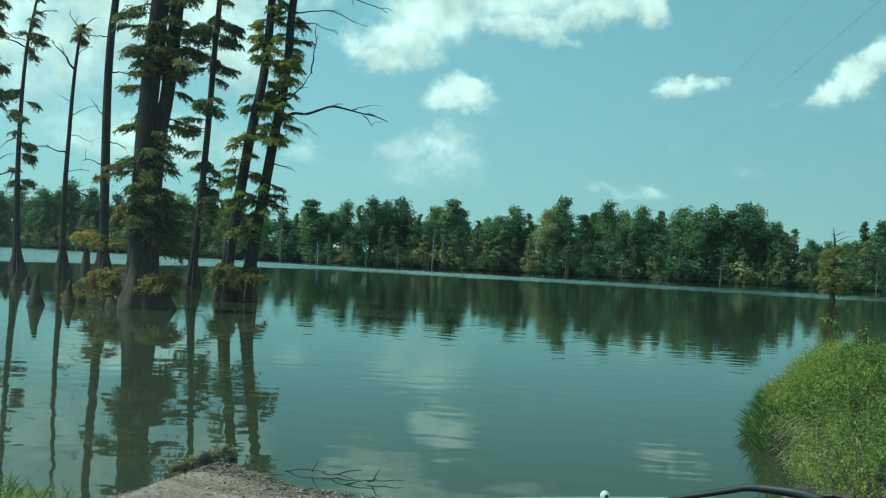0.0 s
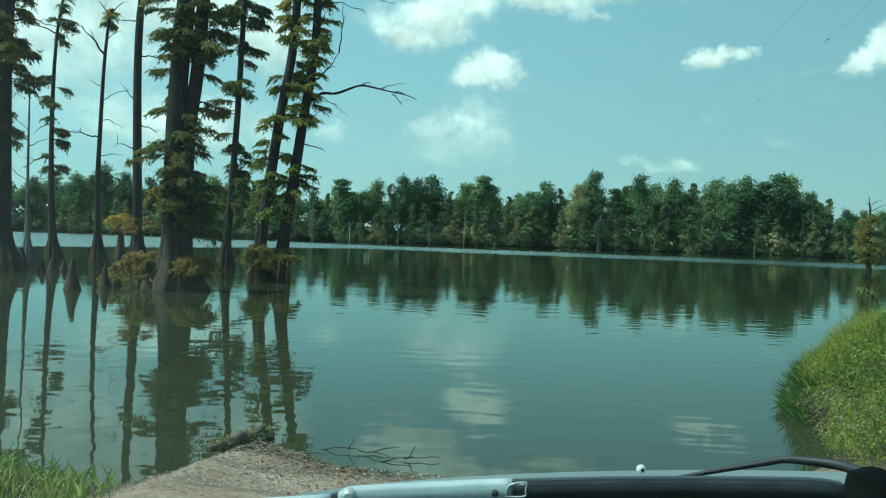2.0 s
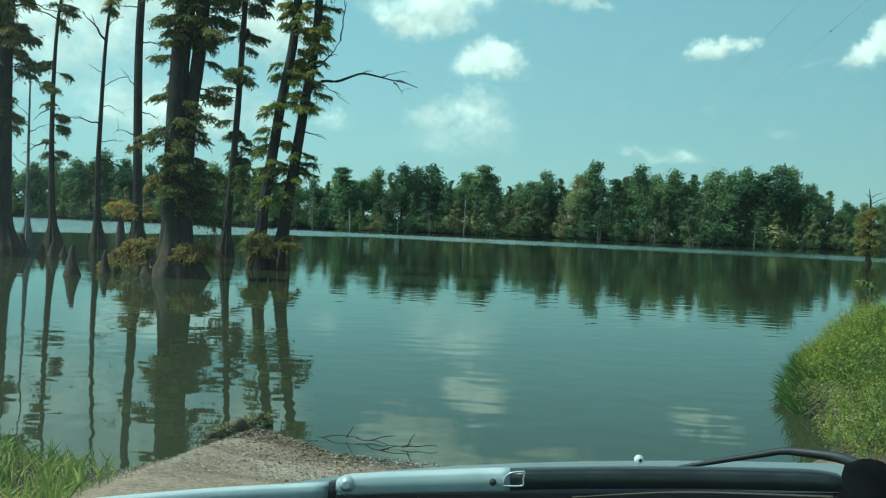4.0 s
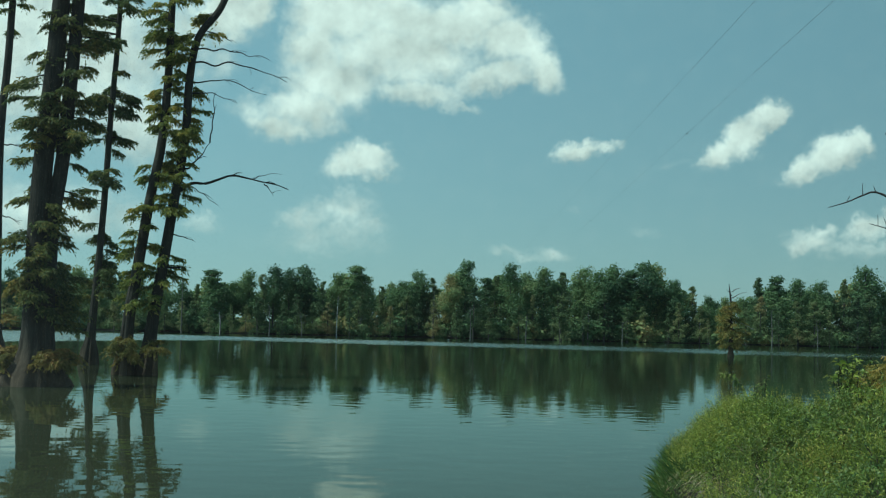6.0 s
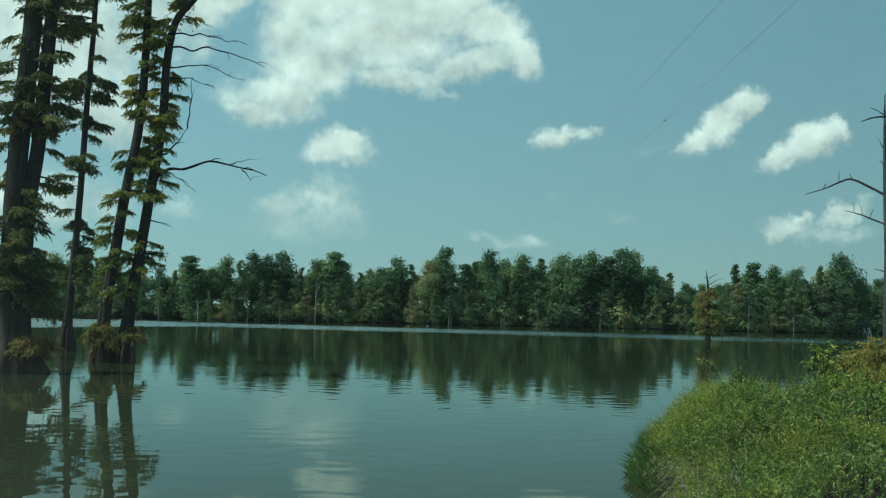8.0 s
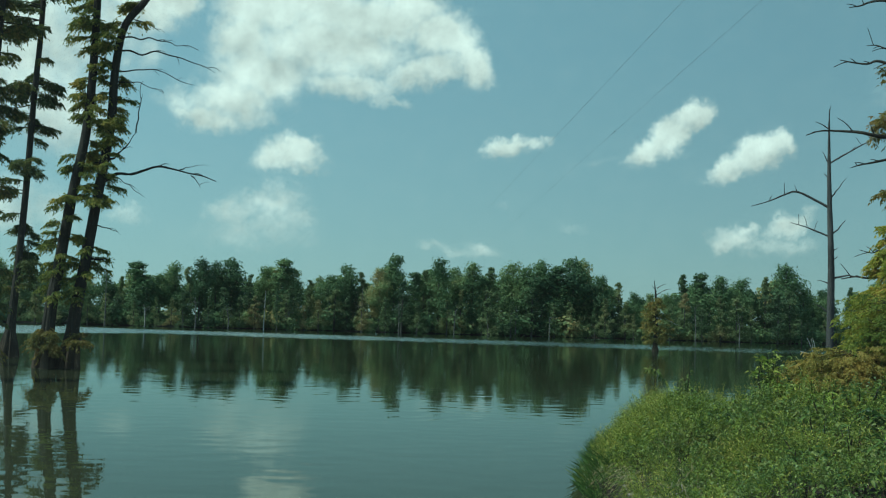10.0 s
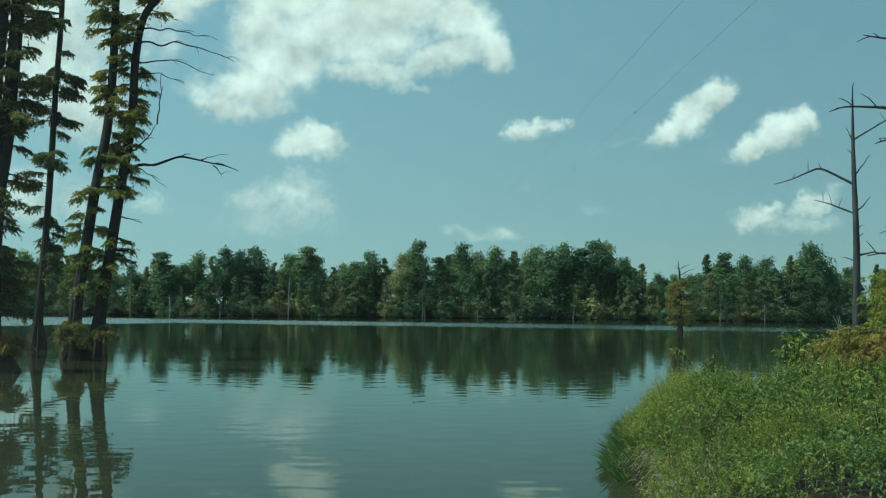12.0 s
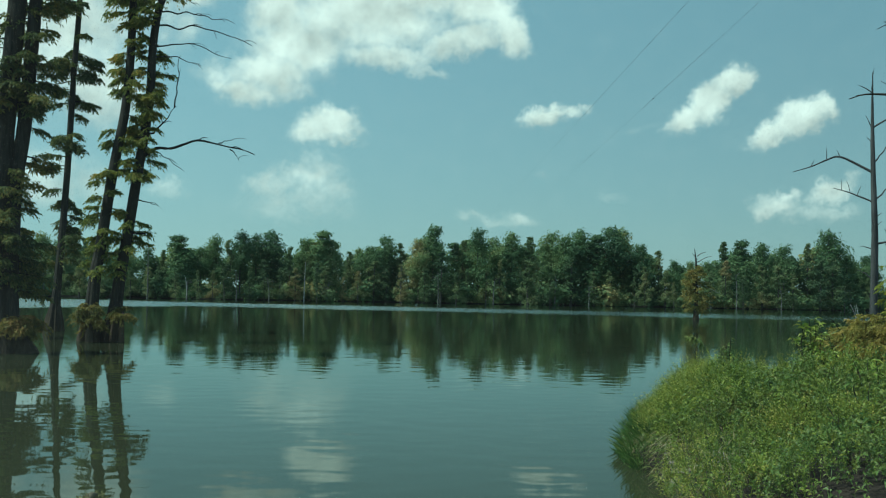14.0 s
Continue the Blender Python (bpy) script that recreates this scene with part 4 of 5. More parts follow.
EAST_TOPS = [(12.6, 3.0), (13.4, 3.27), (14.2, 3.2), (14.9, 3.45), (15.5, 3.35), (16.3, 2.6), (17.2, 2.4), (18.0, 1.85), (18.8, 1.8), (19.6, 1.8), (20.35, 2.8), (21.15, 2.98), (22.2, 2.7), (23.2, 2.6),
    (24.3, 2.75), (25.2, 3.3), (26.1, 2.25), (27.0, 2.15), (28.2, 2.3), (29.4, 2.5), (30.8, 2.3), (32.2, 2.6), (33.6, 2.4)]
TOPS = WEST_TOPS + MIDDLE_TOPS + EAST_TOPS


def far_tree_meshes(kind, seed, share=1.0):
    """Unit meshes, 1 m high: trunk and crown. Kinds: round broadleaf, narrow conical, ragged cypress, low bush."""
    g = np.random.default_rng(seed)
    trunk = Soup()
    lean = g.normal(0, 0.02, 2)
    line = [np.array([lean[0] * t, lean[1] * t, t]) for t in np.linspace(-0.02, 0.92, 7)]
    trunk.tube(line, [0.018, 0.012, 0.009, 0.003], 7, [0.15, 0.02, 0, 0])
    leaf = Soup()
    # the crown is built of a few large lobes, each carrying many clumps
    lobes = []
    for k in range({"round": 15, "cone": 9, "ragged": 26, "bush": 6}[kind]):
        if kind == "round":
            z = [0.92, 0.82, 0.76, 0.7][k] if k < 4 else g.uniform(0.12, 0.72)
            r, s = ([0.02, 0.07, 0.1, 0.13][k], 0.10 + 0.012 * k) if k < 4 else (0.15 * g.uniform(0.4, 1.25), 0.135 * g.uniform(0.6, 1.2))
        elif kind == "cone":
            z = 0.90 - 0.78 * k / 8
            r, s = 0.03 * g.uniform(0.2, 1.5), 0.05 + 0.09 * (1 - z)
        elif kind == "ragged":
            z = 0.95 - 0.87 * (k + g.uniform(-0.5, 0.5)) / 25
            r, s = (0.02 + 0.13 * (1 - z)) * g.uniform(0.2, 1.5), 0.032 + 0.06 * (1 - z) * g.uniform(0.5, 1.4)
        else:
            z = g.uniform(0.15, 0.62)
            r, s = 0.33 * g.uniform(0.2, 1.1), 0.34 * g.uniform(0.8, 1.1)
        th = g.uniform(0, 2 * math.pi)
        lobes.append((np.array([r * math.cos(th), r * math.sin(th), z]), s))
    pts, ways, sizes = [], [], []
    for c, s in lobes:
        n = int(share * {"round": 400, "cone": 520, "ragged": 105, "bush": 150}[kind])
        o = g.normal(0, 1, (n, 3))
        o /= np.linalg.norm(o, axis=1)[:, None]
        rad = s * (0.35 + 0.95 * g.beta(2.2, 1.7, (n, 1)))
        lump = np.array([1 + 0.8 * noise.noise(Vector(q) * 2.3 + Vector((seed, c[2] * 9, 0))) for q in o])[:, None]
        flat = np.array([1.0, 1.0, 0.8 if kind != "ragged" else 0.7])
        p = c + o * rad * lump * flat
        pts.append(p)
        ways.append(o + g.normal(0, 0.8 if kind == "ragged" else 0.45, (n, 3)) + [0, 0, 0.15])
        sizes.append(np.full(n, {"round": 0.028, "cone": 0.024, "ragged": 0.026, "bush": 0.125}[kind] / share ** 0.5))
        if kind == "ragged":
            trunk.tube([np.array([0, 0, c[2] - 0.02]), c], [0.004, 0.0015], 3)
    pts, ways, sizes = np.vstack(pts), np.vstack(ways), np.concatenate(sizes)
    leaf.scales(pts, ways, sizes * g.uniform(0.7, 1.4, len(sizes)), sizes * g.uniform(0.6, 1.0, len(sizes)))
    return trunk.mesh("trunk", BARK_FAR), leaf.mesh("crown", LEAF_FAR_OLIVE if kind == "ragged" else LEAF_FAR)


FAR_KINDS = {k: [far_tree_meshes(k, 40 + 7 * i + j) for j in range(n)] for i, (k, n) in enumerate((("round", 6), ("cone", 3), ("ragged", 5), ("bush", 3)))}
FAR_KINDS["back"] = [far_tree_meshes("round", 90 + j, 0.3) for j in range(4)]
FAR_LABEL = {"back": "green broadleaf tree in the second row of the far woods", "round": "full-crowned green broadleaf tree on the far shore", "cone": "dark narrow pointed tree on the far shore", "ragged": "ragged olive cypress at the far water's edge",
             "bush": "low green shrub at the far water's edge"}


def far_tree(kind, a, d, h, wide=1.0, z=0.0):
    tm, cm = FAR_KINDS[kind][RNG.integers(len(FAR_KINDS[kind]))]
    p = ray(a, 0, d)
    p.z = z
    t = thing("shrub" if kind == "bush" else "tree", p, FAR_LABEL[kind], "shrub" if kind == "bush" else "tree", "woods along the far shore")
    turn = RNG.uniform(0, 360)
    for name, me in (("trunk", tm), ("crown", cm)):
        if kind == "bush" and name == "trunk":
            continue
        ob = new(name, me)
        ob.parent = t
    t.rotation_euler = (0, 0, radians(turn))
    t.scale = (h * wide, h * wide, h)


def shore_dist(a):
    """How far the far bank lies, by azimuth."""
    d = FAR_SHORE
    for _ in range(4):
        x = d * math.sin(radians(a))
        d = (FAR_SHORE + 6 * math.sin(x / 37.0) + 3 * math.sin(x / 13.0 + 1)) / math.cos(radians(a))
    return d


for i, (a, e) in enumerate(TOPS):
    d = shore_dist(a) + RNG.uniform(4, 14)
    h = (EYE + d * math.tan(radians(e))) * 1.03
    kind = "cone" if (i % 9 == 1 or abs(a + 6.64) < 0.1) else ("ragged" if i % 4 == 2 else "round")
    far_tree(kind, a, d, h, RNG.uniform(0.85, 1.15) * (1.6 if kind == "cone" else 1.0), 0.3)
for a in np.arange(-25, 35, 0.95):
    # a lower second row that closes the wood, and a ragged front row in the water's edge
    a2 = a + RNG.uniform(-0.4, 0.4)
    e = np.interp(a2, [t[0] for t in TOPS], [t[1] for t in TOPS])
    d = shore_dist(a2) + RNG.uniform(18, 34)
    far_tree("back", a2, d, (EYE + d * math.tan(radians(e * RNG.uniform(0.74, 0.92)))), 1.35, 0.5)
for a in np.arange(-25, 35, 0.8):
    a2 = a + RNG.uniform(-0.3, 0.3)
    e = np.interp(a2, [t[0] for t in TOPS], [t[1] for t in TOPS])
    d = shore_dist(a2) - RNG.uniform(-2, 3)
    far_tree("ragged", a2, d, (EYE + d * math.tan(radians(e))) * RNG.uniform(0.45, 0.8), RNG.uniform(0.9, 1.5), -0.1)
    far_tree("bush", a2 + 0.4, d + 4, RNG.uniform(3, 8), RNG.uniform(0.9, 1.4), -0.3)
    far_tree("bush", a2, d + 15, RNG.uniform(5, 9), RNG.uniform(0.9, 1.3), 0.0)


def far_snag(a, h, d_off=-3.0, bark=None):
    d = shore_dist(a) + d_off
    p = np.array(ray(a, 0, d))
    p[2] = 0
    t = thing("dead_tree", p, "pale bare dead trunk at the far shore", "tree", "dead trunks along the far shore")
    s = Soup()
    s.tube(spline([p + [0, 0, -0.5], p + [0.05, 0, h * 0.4], p + [RNG.normal(0, 0.3), 0, h]], 4), [0.17, 0.11, 0.04], 7)
    part("trunk", s.mesh("trunk", bark or BARK_DEAD), t)
    for _ in range(4 if h > 4 else 0):
        z = h * RNG.uniform(0.5, 0.95)
        b = Soup()
        b.tube(crooked(p + [0, 0, z], p + [RNG.uniform(-2, 2), 0, z + RNG.uniform(0.2, 1.2)], 0.1, 4), [0.05, 0.02], 4)
        part("dead_branch", b.mesh("dead_branch", BARK_DEAD), t)


for a, h in [(-8.2, 16), (-6.3, 5), (-3.9, 8), (-2.3, 6), (0.6, 5), (4.3, 13), (6.2, 9), (9.0, 7), (12.1, 9), (13.8, 6), (21.0, 10), (23.1, 8), (26.0, 7), (-18.0, 9), (-13.0, 7)]:
    far_snag(a, h)
for a, h in ((-0.55, 11.0), (-6.32, 5.8)):
    far_snag(a, h, -1.0, BARK_PALE)

# ---------------------------------------------------------------- right bank


def dead_snag():
    """The tall bare tree on the right bank."""
    D = 35.0
    p = ray(27.3, 0, D)
    z0 = level(p.x, p.y)
    t = thing("dead_tree", (p.x, p.y, z0), "tall grey dead tree with a few bare crooked limbs", "tree")
    line = spline([Vector((p.x, p.y, z0 - 0.3)), ray(27.3, -0.2, D), ray(27.33, 3.34, D), ray(27.25, 6.32, D), ray(27.21, 9.0, D), ray(27.22, 10.9, D)], 7)
    s = Soup()
    s.tube(line, [0.14, 0.118, 0.10, 0.084, 0.064, 0.036, 0.012], 12, [0.1, 0.03, 0.02, 0.02], 0.05)
    part("trunk", s.mesh("trunk", BARK_SNAG, True), t)
    for a0, e0, a1, e1, r, bend in [(27.25, 6.2, 23.6, 6.3, 0.06, 0.18), (27.27, 4.8, 25.45, 5.5, 0.045, 0.05), (27.28, 8.35, 29.6, 9.6, 0.04, 0.03), (27.3, 6.7, 28.0, 7.6, 0.035, -0.05),
                                    (27.33, 4.9, 27.97, 5.6, 0.04, -0.05), (27.3, 2.8, 28.6, 2.9, 0.05, 0.08), (27.25, 8.2, 26.9, 8.9, 0.03, 0.0), (27.3, 2.5, 26.7, 2.7, 0.03, 0.1), (27.2, 7.6, 26.95, 7.9, 0.025, 0.0),
                                    (27.2, 10.0, 27.28, 11.1, 0.02, 0.0), (27.35, 4.1, 27.65, 4.3, 0.025, 0.0), (27.35, 3.6, 27.65, 3.9, 0.025, 0.0), (27.3, 3.0, 27.18, 3.5, 0.04, 0.0), (27.2, 1.2, 26.5, 1.6, 0.03, 0.1)]:
        b = Soup()
        ln = crooked(np.array(ray(a0, e0, D)), np.array(ray(a1, e1, D)), bend)
        r *= 0.72
        b.tube(ln, [r, r * 0.7, r * 0.25], 6)
        if np.linalg.norm(ln[-1] - ln[0]) > 0.9:
            for tt in (0.4, 0.62, 0.8):
                q = ln[int(tt * (len(ln) - 1))]
                b.tube(crooked(q, q + np.array([RNG.normal(0, 0.15), 0, RNG.uniform(0.12, 0.4)]), 0.05, 3), [r * 0.35, 0.006], 4)
        part("dead_branch", b.mesh("dead_branch", BARK_SNAG, True), t, "bare crooked limb")


dead_snag()


def near_cypress():
    """The cypress at the edge of the right bank; its boughs reach towards the water."""
    D = 17.0
    p = ray(32.0, 0, D)
    z0 = level(p.x, p.y)
    t = thing("cypress_tree", (p.x, p.y, z0), "yellow-green feathery cypress with bare lower limbs on the bank", "tree")
    line = spline([Vector((p.x, p.y, z0 - 0.3)), ray(32.0, 2, D), ray(32.0, 10, D), ray(31.9, 20, D), ray(31.8, 28, D)], 7)
    s = Soup()
    s.tube(line, [0.42, 0.28, 0.22, 0.17, 0.1, 0.04], 18, [0.14, 0.06, 0.03, 0.02], 0.02)
    part("trunk", s.mesh("trunk", BARK, True), t)
    wood, leaf = Soup(), Soup()
    for _ in range(120):
        z = RNG.uniform(1.3, 3.7)
        q = at_height(line, z)
        th = RNG.uniform(0, 2 * math.pi)
        w = np.array([math.cos(th) - 0.6, math.sin(th) - 0.3, RNG.uniform(0, 0.35)])
        twigs(wood, leaf, q, w, RNG.uniform(0.6, 1.75) * np.interp(z, [1.3, 2.4, 3.7], [1.0, 0.8, 0.4]), 34, 0.09, 14, 0.3, 0.7, 0.2)
    for _ in range(95):
        z = RNG.uniform(1.5, 3.9)
        q = at_height(line, z)
        w = np.array([RNG.normal(-1.0, 0.35), RNG.normal(-0.2, 0.5), RNG.uniform(-0.05, 0.3)])
        twigs(wood, leaf, q, w, RNG.uniform(0.8, 1.0) * float(np.interp(z, [1.5, 2.6, 3.9], [1.45, 1.25, 0.7])), 40, 0.075, 14, 0.25, 0.7, 0.25)
    for _ in range(8):
        z = RNG.uniform(7.5, 11.0)
        q = at_height(line, z)
        th = RNG.uniform(0, 2 * math.pi)
        twigs(wood, leaf, q, np.array([math.cos(th), math.sin(th), 0.2]), RNG.uniform(0.4, 1.0), 24, 0.09, 14)
    tagged(part("branchwork", wood.mesh("branchwork", BARK), t), kind="stuff")
    part("crown", leaf.mesh("crown", LEAF_BRIGHT), t, "yellow-green and rust feathery needles")
    for a0, e0, a1, e1, r, bend in [(31.9, 9.0, 26.15, 9.7, 0.035, 0.06), (31.9, 8.3, 28.2, 8.1, 0.03, 0.06), (31.8, 12.6, 27.7, 13.2, 0.03, 0.0), (31.8, 13.2, 28.9, 13.8, 0.025, 0.03), (31.7, 15.4, 28.1, 15.6, 0.03, 0.05),
                                    (31.9, 2.6, 27.8, 2.8, 0.03, 0.05), (31.9, 3.4, 28.6, 4.2, 0.02, 0.05)]:
        b = Soup()
        ln = crooked(ray(a0, e0, D), ray(a1, e1, D), bend, 8)
        b.tube(ln, [r, r * 0.75, r * 0.2], 6)
        for tt in (0.5, 0.7, 0.85, 0.93):
            q = ln[int(tt * (len(ln) - 1))]
            b.tube(crooked(q, q + np.array([RNG.uniform(-0.25, 0.0), 0, RNG.uniform(-0.1, 0.25)]), 0.05, 3), [r * 0.3, 0.004], 4)
        part("dead_branch", b.mesh("dead_branch", BARK, True), t, "bare crooked limb")
    tuft = Soup()
    for a, e in ((30.0, 10.2), (30.3, 10.6), (30.6, 12.2), (30.4, 7.0)):
        for _ in range(7):
            twigs(None, tuft, np.array(ray(a, e, D)) + RNG.normal(0, 0.06, 3), RNG.normal(0, 1, 3) * [1, 1, 0.3], 0.28, 10, 0.07, 10)
    part("needle_tuft", tuft.mesh("needle_tuft", LEAF_ORANGE), t, "rusty needle tufts")


near_cypress()


MOUNDS = np.array([(a, r, w) for a, r, w in zip(RNG.uniform(14, 34, 84), RNG.uniform(10, 22, 84), RNG.uniform(0.45, 1.15, 84))])
MOUNDS_X, MOUNDS_Y = MOUNDS[:, 1] * np.sin(np.radians(MOUNDS[:, 0])), MOUNDS[:, 1] * np.cos(np.radians(MOUNDS[:, 0]))


def bank_cover(x, y):
    """How high the weeds stand on the right bank, and how far it is to the water."""
    sx, sy = np.array(SHORE).T
    d = np.interp(x, sx, sy) - y
    dx = x - np.interp(y, [9, 10.4, 11.3, 12.5, 13.6, 15.3, 16.6, 20], [3.2, 3.3, 3.55, 4.02, 4.25, 4.4, 4.75, 6.2])
    a = math.degrees(math.atan2(x, y))
    r = math.hypot(x, y)
    crest = np.interp(a, [14.9, 15.3, 15.8, 16.6, 17.2, 18.5, 19.6, 20.7, 21.5, 22.1, 22.9, 23.5, 24.9, 25.9, 26.6, 28, 30],
                      [-7.1, -6.6, -6.0, -5.25, -4.75, -4.0, -3.6, -3.4, -3.7, -3.9, -3.8, -3.6, -3.4, -3.3, -3.2, -3.1, -3.0])
    h = EYE - 17.0 * math.tan(radians(-crest)) * np.interp(r, [10, 17, 24], [0.95, 1.0, 1.12]) - 0.45
    # rounded tussocks with creases between them
    q = ((MOUNDS_X - x) ** 2 + (MOUNDS_Y - y) ** 2) / MOUNDS[:, 2] ** 2
    dome = float(np.sqrt(np.clip(1 - q, 0, 1)).max())
    lump = max(0.22 + 0.88 * dome, 0.66 if r > 16.5 else 0.0) + 0.25 * noise.noise(Vector((x * 2.6, y * 2.6, 8)))
    front = np.interp(r, [10, 12.7, 13.8, 15.0], [0.42, 0.55, 0.86, 1.05])
    return float(max(h, 0.34) * min(max(lump, 0.25), 1.08) * front) * min(1.0, 0.5 + min(d, dx) * 0.9), min(d, dx)


STONES = [(4.31, 13.45), (4.36, 13.2), (4.25, 13.0), (4.42, 12.1), (4.5, 11.95), (4.12, 12.2), (4.0, 12.15), (4.2, 11.9), (4.6, 11.85), (4.1, 12.4), (4.3, 11.75), (4.75, 11.8), (4.45, 11.7)]


def cover_field():
    """The top of the growth on the bank, on a fine grid: heights over the ground, distance to the water, and slopes."""
    gx, gy = np.arange(2.8, 12.2, 0.07), np.arange(8.4, 21.6, 0.07)
    h, d, core, tuft = (np.zeros((len(gx), len(gy))) for _ in range(4))
    which = np.zeros((len(gx), len(gy)), int)
    small = np.stack([RNG.uniform(2.8, 12.2, 1100), RNG.uniform(8.4, 21.6, 1100), RNG.uniform(0.16, 0.42, 1100)])
    for i, x in enumerate(gx):
        near = np.abs(small[0] - x) < 0.45
        q = ((small[0, near] - x)[:, None] ** 2 + (small[1, near][:, None] - gy[None]) ** 2) / small[2, near][:, None] ** 2
        dome = np.sqrt(np.clip(1 - q, 0, 1)).max(0)
        for j, y in enumerate(gy):
            if 12.5 < math.degrees(math.atan2(x, y)) < 36:
                h[i, j], d[i, j] = bank_cover(x, y)
        h[i] *= 0.52 + 0.60 * dome
        tuft[i] = dome
        far = ((MOUNDS_X - x)[:, None] ** 2 + (MOUNDS_Y[:, None] - gy[None]) ** 2) / MOUNDS[:, 2][:, None] ** 2
        which[i], core[i] = far.argmin(0), far.min(0)
    return gx, gy, h, d, which, core, tuft, np.gradient(h, 0.07)


def weeds():
    """Dense leafy weeds over the bank, in rounded clumps with dark gaps between them."""
    gx, gy, H, D, which, core, tuft, (sx, sy) = cover_field()
    steep = np.sqrt(1 + sx ** 2 + sy ** 2)
    stems, feather, leaf, vine, blade, dry = Soup(), Soup(), Soup(), Soup(), Soup(), Soup()
    n = 175000
    i, j = RNG.integers(0, len(gx), n), RNG.integers(0, len(gy), n)
    x, y = gx[i] + RNG.uniform(-0.035, 0.035, n), gy[j] + RNG.uniform(-0.035, 0.035, n)
    az, r = np.degrees(np.arctan2(x, y)), np.hypot(x, y)
    keep = (D[i, j] > 0.04) & (x > 3.25) & (az > 13.5) & (az < 34) & (r > 8.8) & (r < 20.5) & (RNG.uniform(0, 2.4, n) < np.minimum(steep[i, j], 2.4))
    # hardly anything grows in the creases between clumps
    keep &= (tuft[i, j] > 0.25) | (RNG.uniform(size=n) < 0.4)
    keep &= (az < 24.0) | (RNG.uniform(size=n) < np.where(r < 14.5, 0.5, 0.72))
    keep &= (core[i, j] < 0.62) | (RNG.uniform(size=n) < 0.30) | ((az < 17.5) & (RNG.uniform(size=n) < 0.7))
    bare = (x < 4.5) & (y < 12.7)
    keep &= ~(bare & (RNG.uniform(size=n) < 0.3))
    for u, v in STONES:
        keep &= ((x - u) ** 2 + (y - v) ** 2 > 0.028) | (RNG.uniform(size=n) < 0.2)
    i, j, x, y, az, r = i[keep], j[keep], x[keep], y[keep], az[keep], r[keep]
    n = len(x)
    z = height(x, y)
    top = H[i, j]
    base = np.stack([x, y, z + top * np.where(RNG.uniform(size=n) < 0.25, RNG.uniform(0.05, 0.7, n), RNG.beta(6, 1.5, n))], 1)
    face = np.stack([-sx[i, j], -sy[i, j], np.ones(n)], 1)
    face /= np.linalg.norm(face, axis=1)[:, None]
    way = face + RNG.normal(0, 0.42, (n, 3)) + [0, 0, 0.25]
    # every clump is of one kind
    zone = RNG.normal(0, 0.26, len(MOUNDS))[which[i, j]] + RNG.normal(0, 0.07, n)
    # fine-leaved weeds crown the point, vines and broad leaves fill the bank behind it
    inland = np.clip((az - 20.5) / 4.0, -1, 1) * 0.35
    sort = zone + inland
    fine, mid = sort < -0.02, (sort >= -0.02) & (sort < 0.34)
    low = (r < 13.6) & (az < 22) & (RNG.uniform(size=n) < 0.5)
    a = fine & ~low
    feather.sprigs(base[a], way[a] + [0, 0, 0.35], RNG.uniform(0.14, 0.34, a.sum()), 11, 0.043, 0.22, 0.25, stems)
    a = mid & ~low
    leaf.sprigs(base[a], way[a], RNG.uniform(0.08, 0.20, a.sum()), 8, 0.050, 0.36, 0.35, stems)
    a = ~fine & ~mid & ~low
    vine.sprigs(base[a], way[a], RNG.uniform(0.08, 0.18, a.sum()), 6, 0.055, 0.50, 0.45, stems, 0.1)
    # low creeping growth with dry bits at the front of the point
    a = low & (RNG.uniform(size=n) < 0.72)
    vine.sprigs(base[a] * [1, 1, 1], way[a], RNG.uniform(0.05, 0.12, a.sum()), 6, 0.040, 0.5, 0.3, stems)
    a = low & (RNG.uniform(size=n) < 0.5)
    k = int(a.sum())
    dry.leaves(base[a], way[a] + RNG.normal(0, 0.5, (k, 3)), RNG.uniform(0.08, 0.24, k), 0.010, 0.3)
    # single grassy tufts poke through here and there
    a = np.flatnonzero((az < 27) & (RNG.uniform(size=n) < 0.035))
    a = np.repeat(a, 7)
    k = len(a)
    blade.leaves(base[a] - [0, 0, 0.1] + RNG.normal(0, 0.03, (k, 3)), np.stack([RNG.normal(0, 0.4, k), RNG.normal(0, 0.4, k), np.ones(k)], 1), RNG.uniform(0.18, 0.36, k), 0.013, 0.35)
    # blades and runners hang over the water's edge
    k = 900
    ey = RNG.uniform(13.0, 16.4, k)
    ex = np.interp(ey, [11.3, 12.5, 13.6, 15.3, 16.6], [3.55, 4.02, 4.25, 4.4, 4.75]) + RNG.uniform(-0.02, 0.22, k)
    over = np.stack([ex, ey, np.maximum(height(ex, ey), 0.0) + RNG.uniform(0.0, 0.14, k)], 1)
    dry.leaves(over[:260], np.stack([RNG.normal(-0.9, 0.4, 260), RNG.normal(-0.3, 0.5, 260), RNG.uniform(-0.1, 0.5, 260)], 1), RNG.uniform(0.12, 0.26, 260), 0.011, 0.5)
    blade.leaves(over[260:], np.stack([RNG.normal(-0.9, 0.4, k - 260), RNG.normal(-0.3, 0.5, k - 260), RNG.uniform(-0.1, 0.7, k - 260)], 1), RNG.uniform(0.10, 0.24, k - 260), 0.014, 0.5)
    t = thing("weeds", (6, 15, 0.4), "dense tangle of green and yellowing weeds on the bank", "weeds", kind="stuff")
    part("stems", stems.mesh("stems", LEAF_WEED), t)
    part("fine_leaves", feather.mesh("fine_leaves", LEAF_GOLD), t)
    part("leaves", leaf.mesh("leaves", LEAF_WEED), t)
    part("grass_blades", blade.mesh("grass_blades", LEAF_SEDGE), t)
    part("dry_blades", dry.mesh("dry_blades", LEAF_STRAW), t)
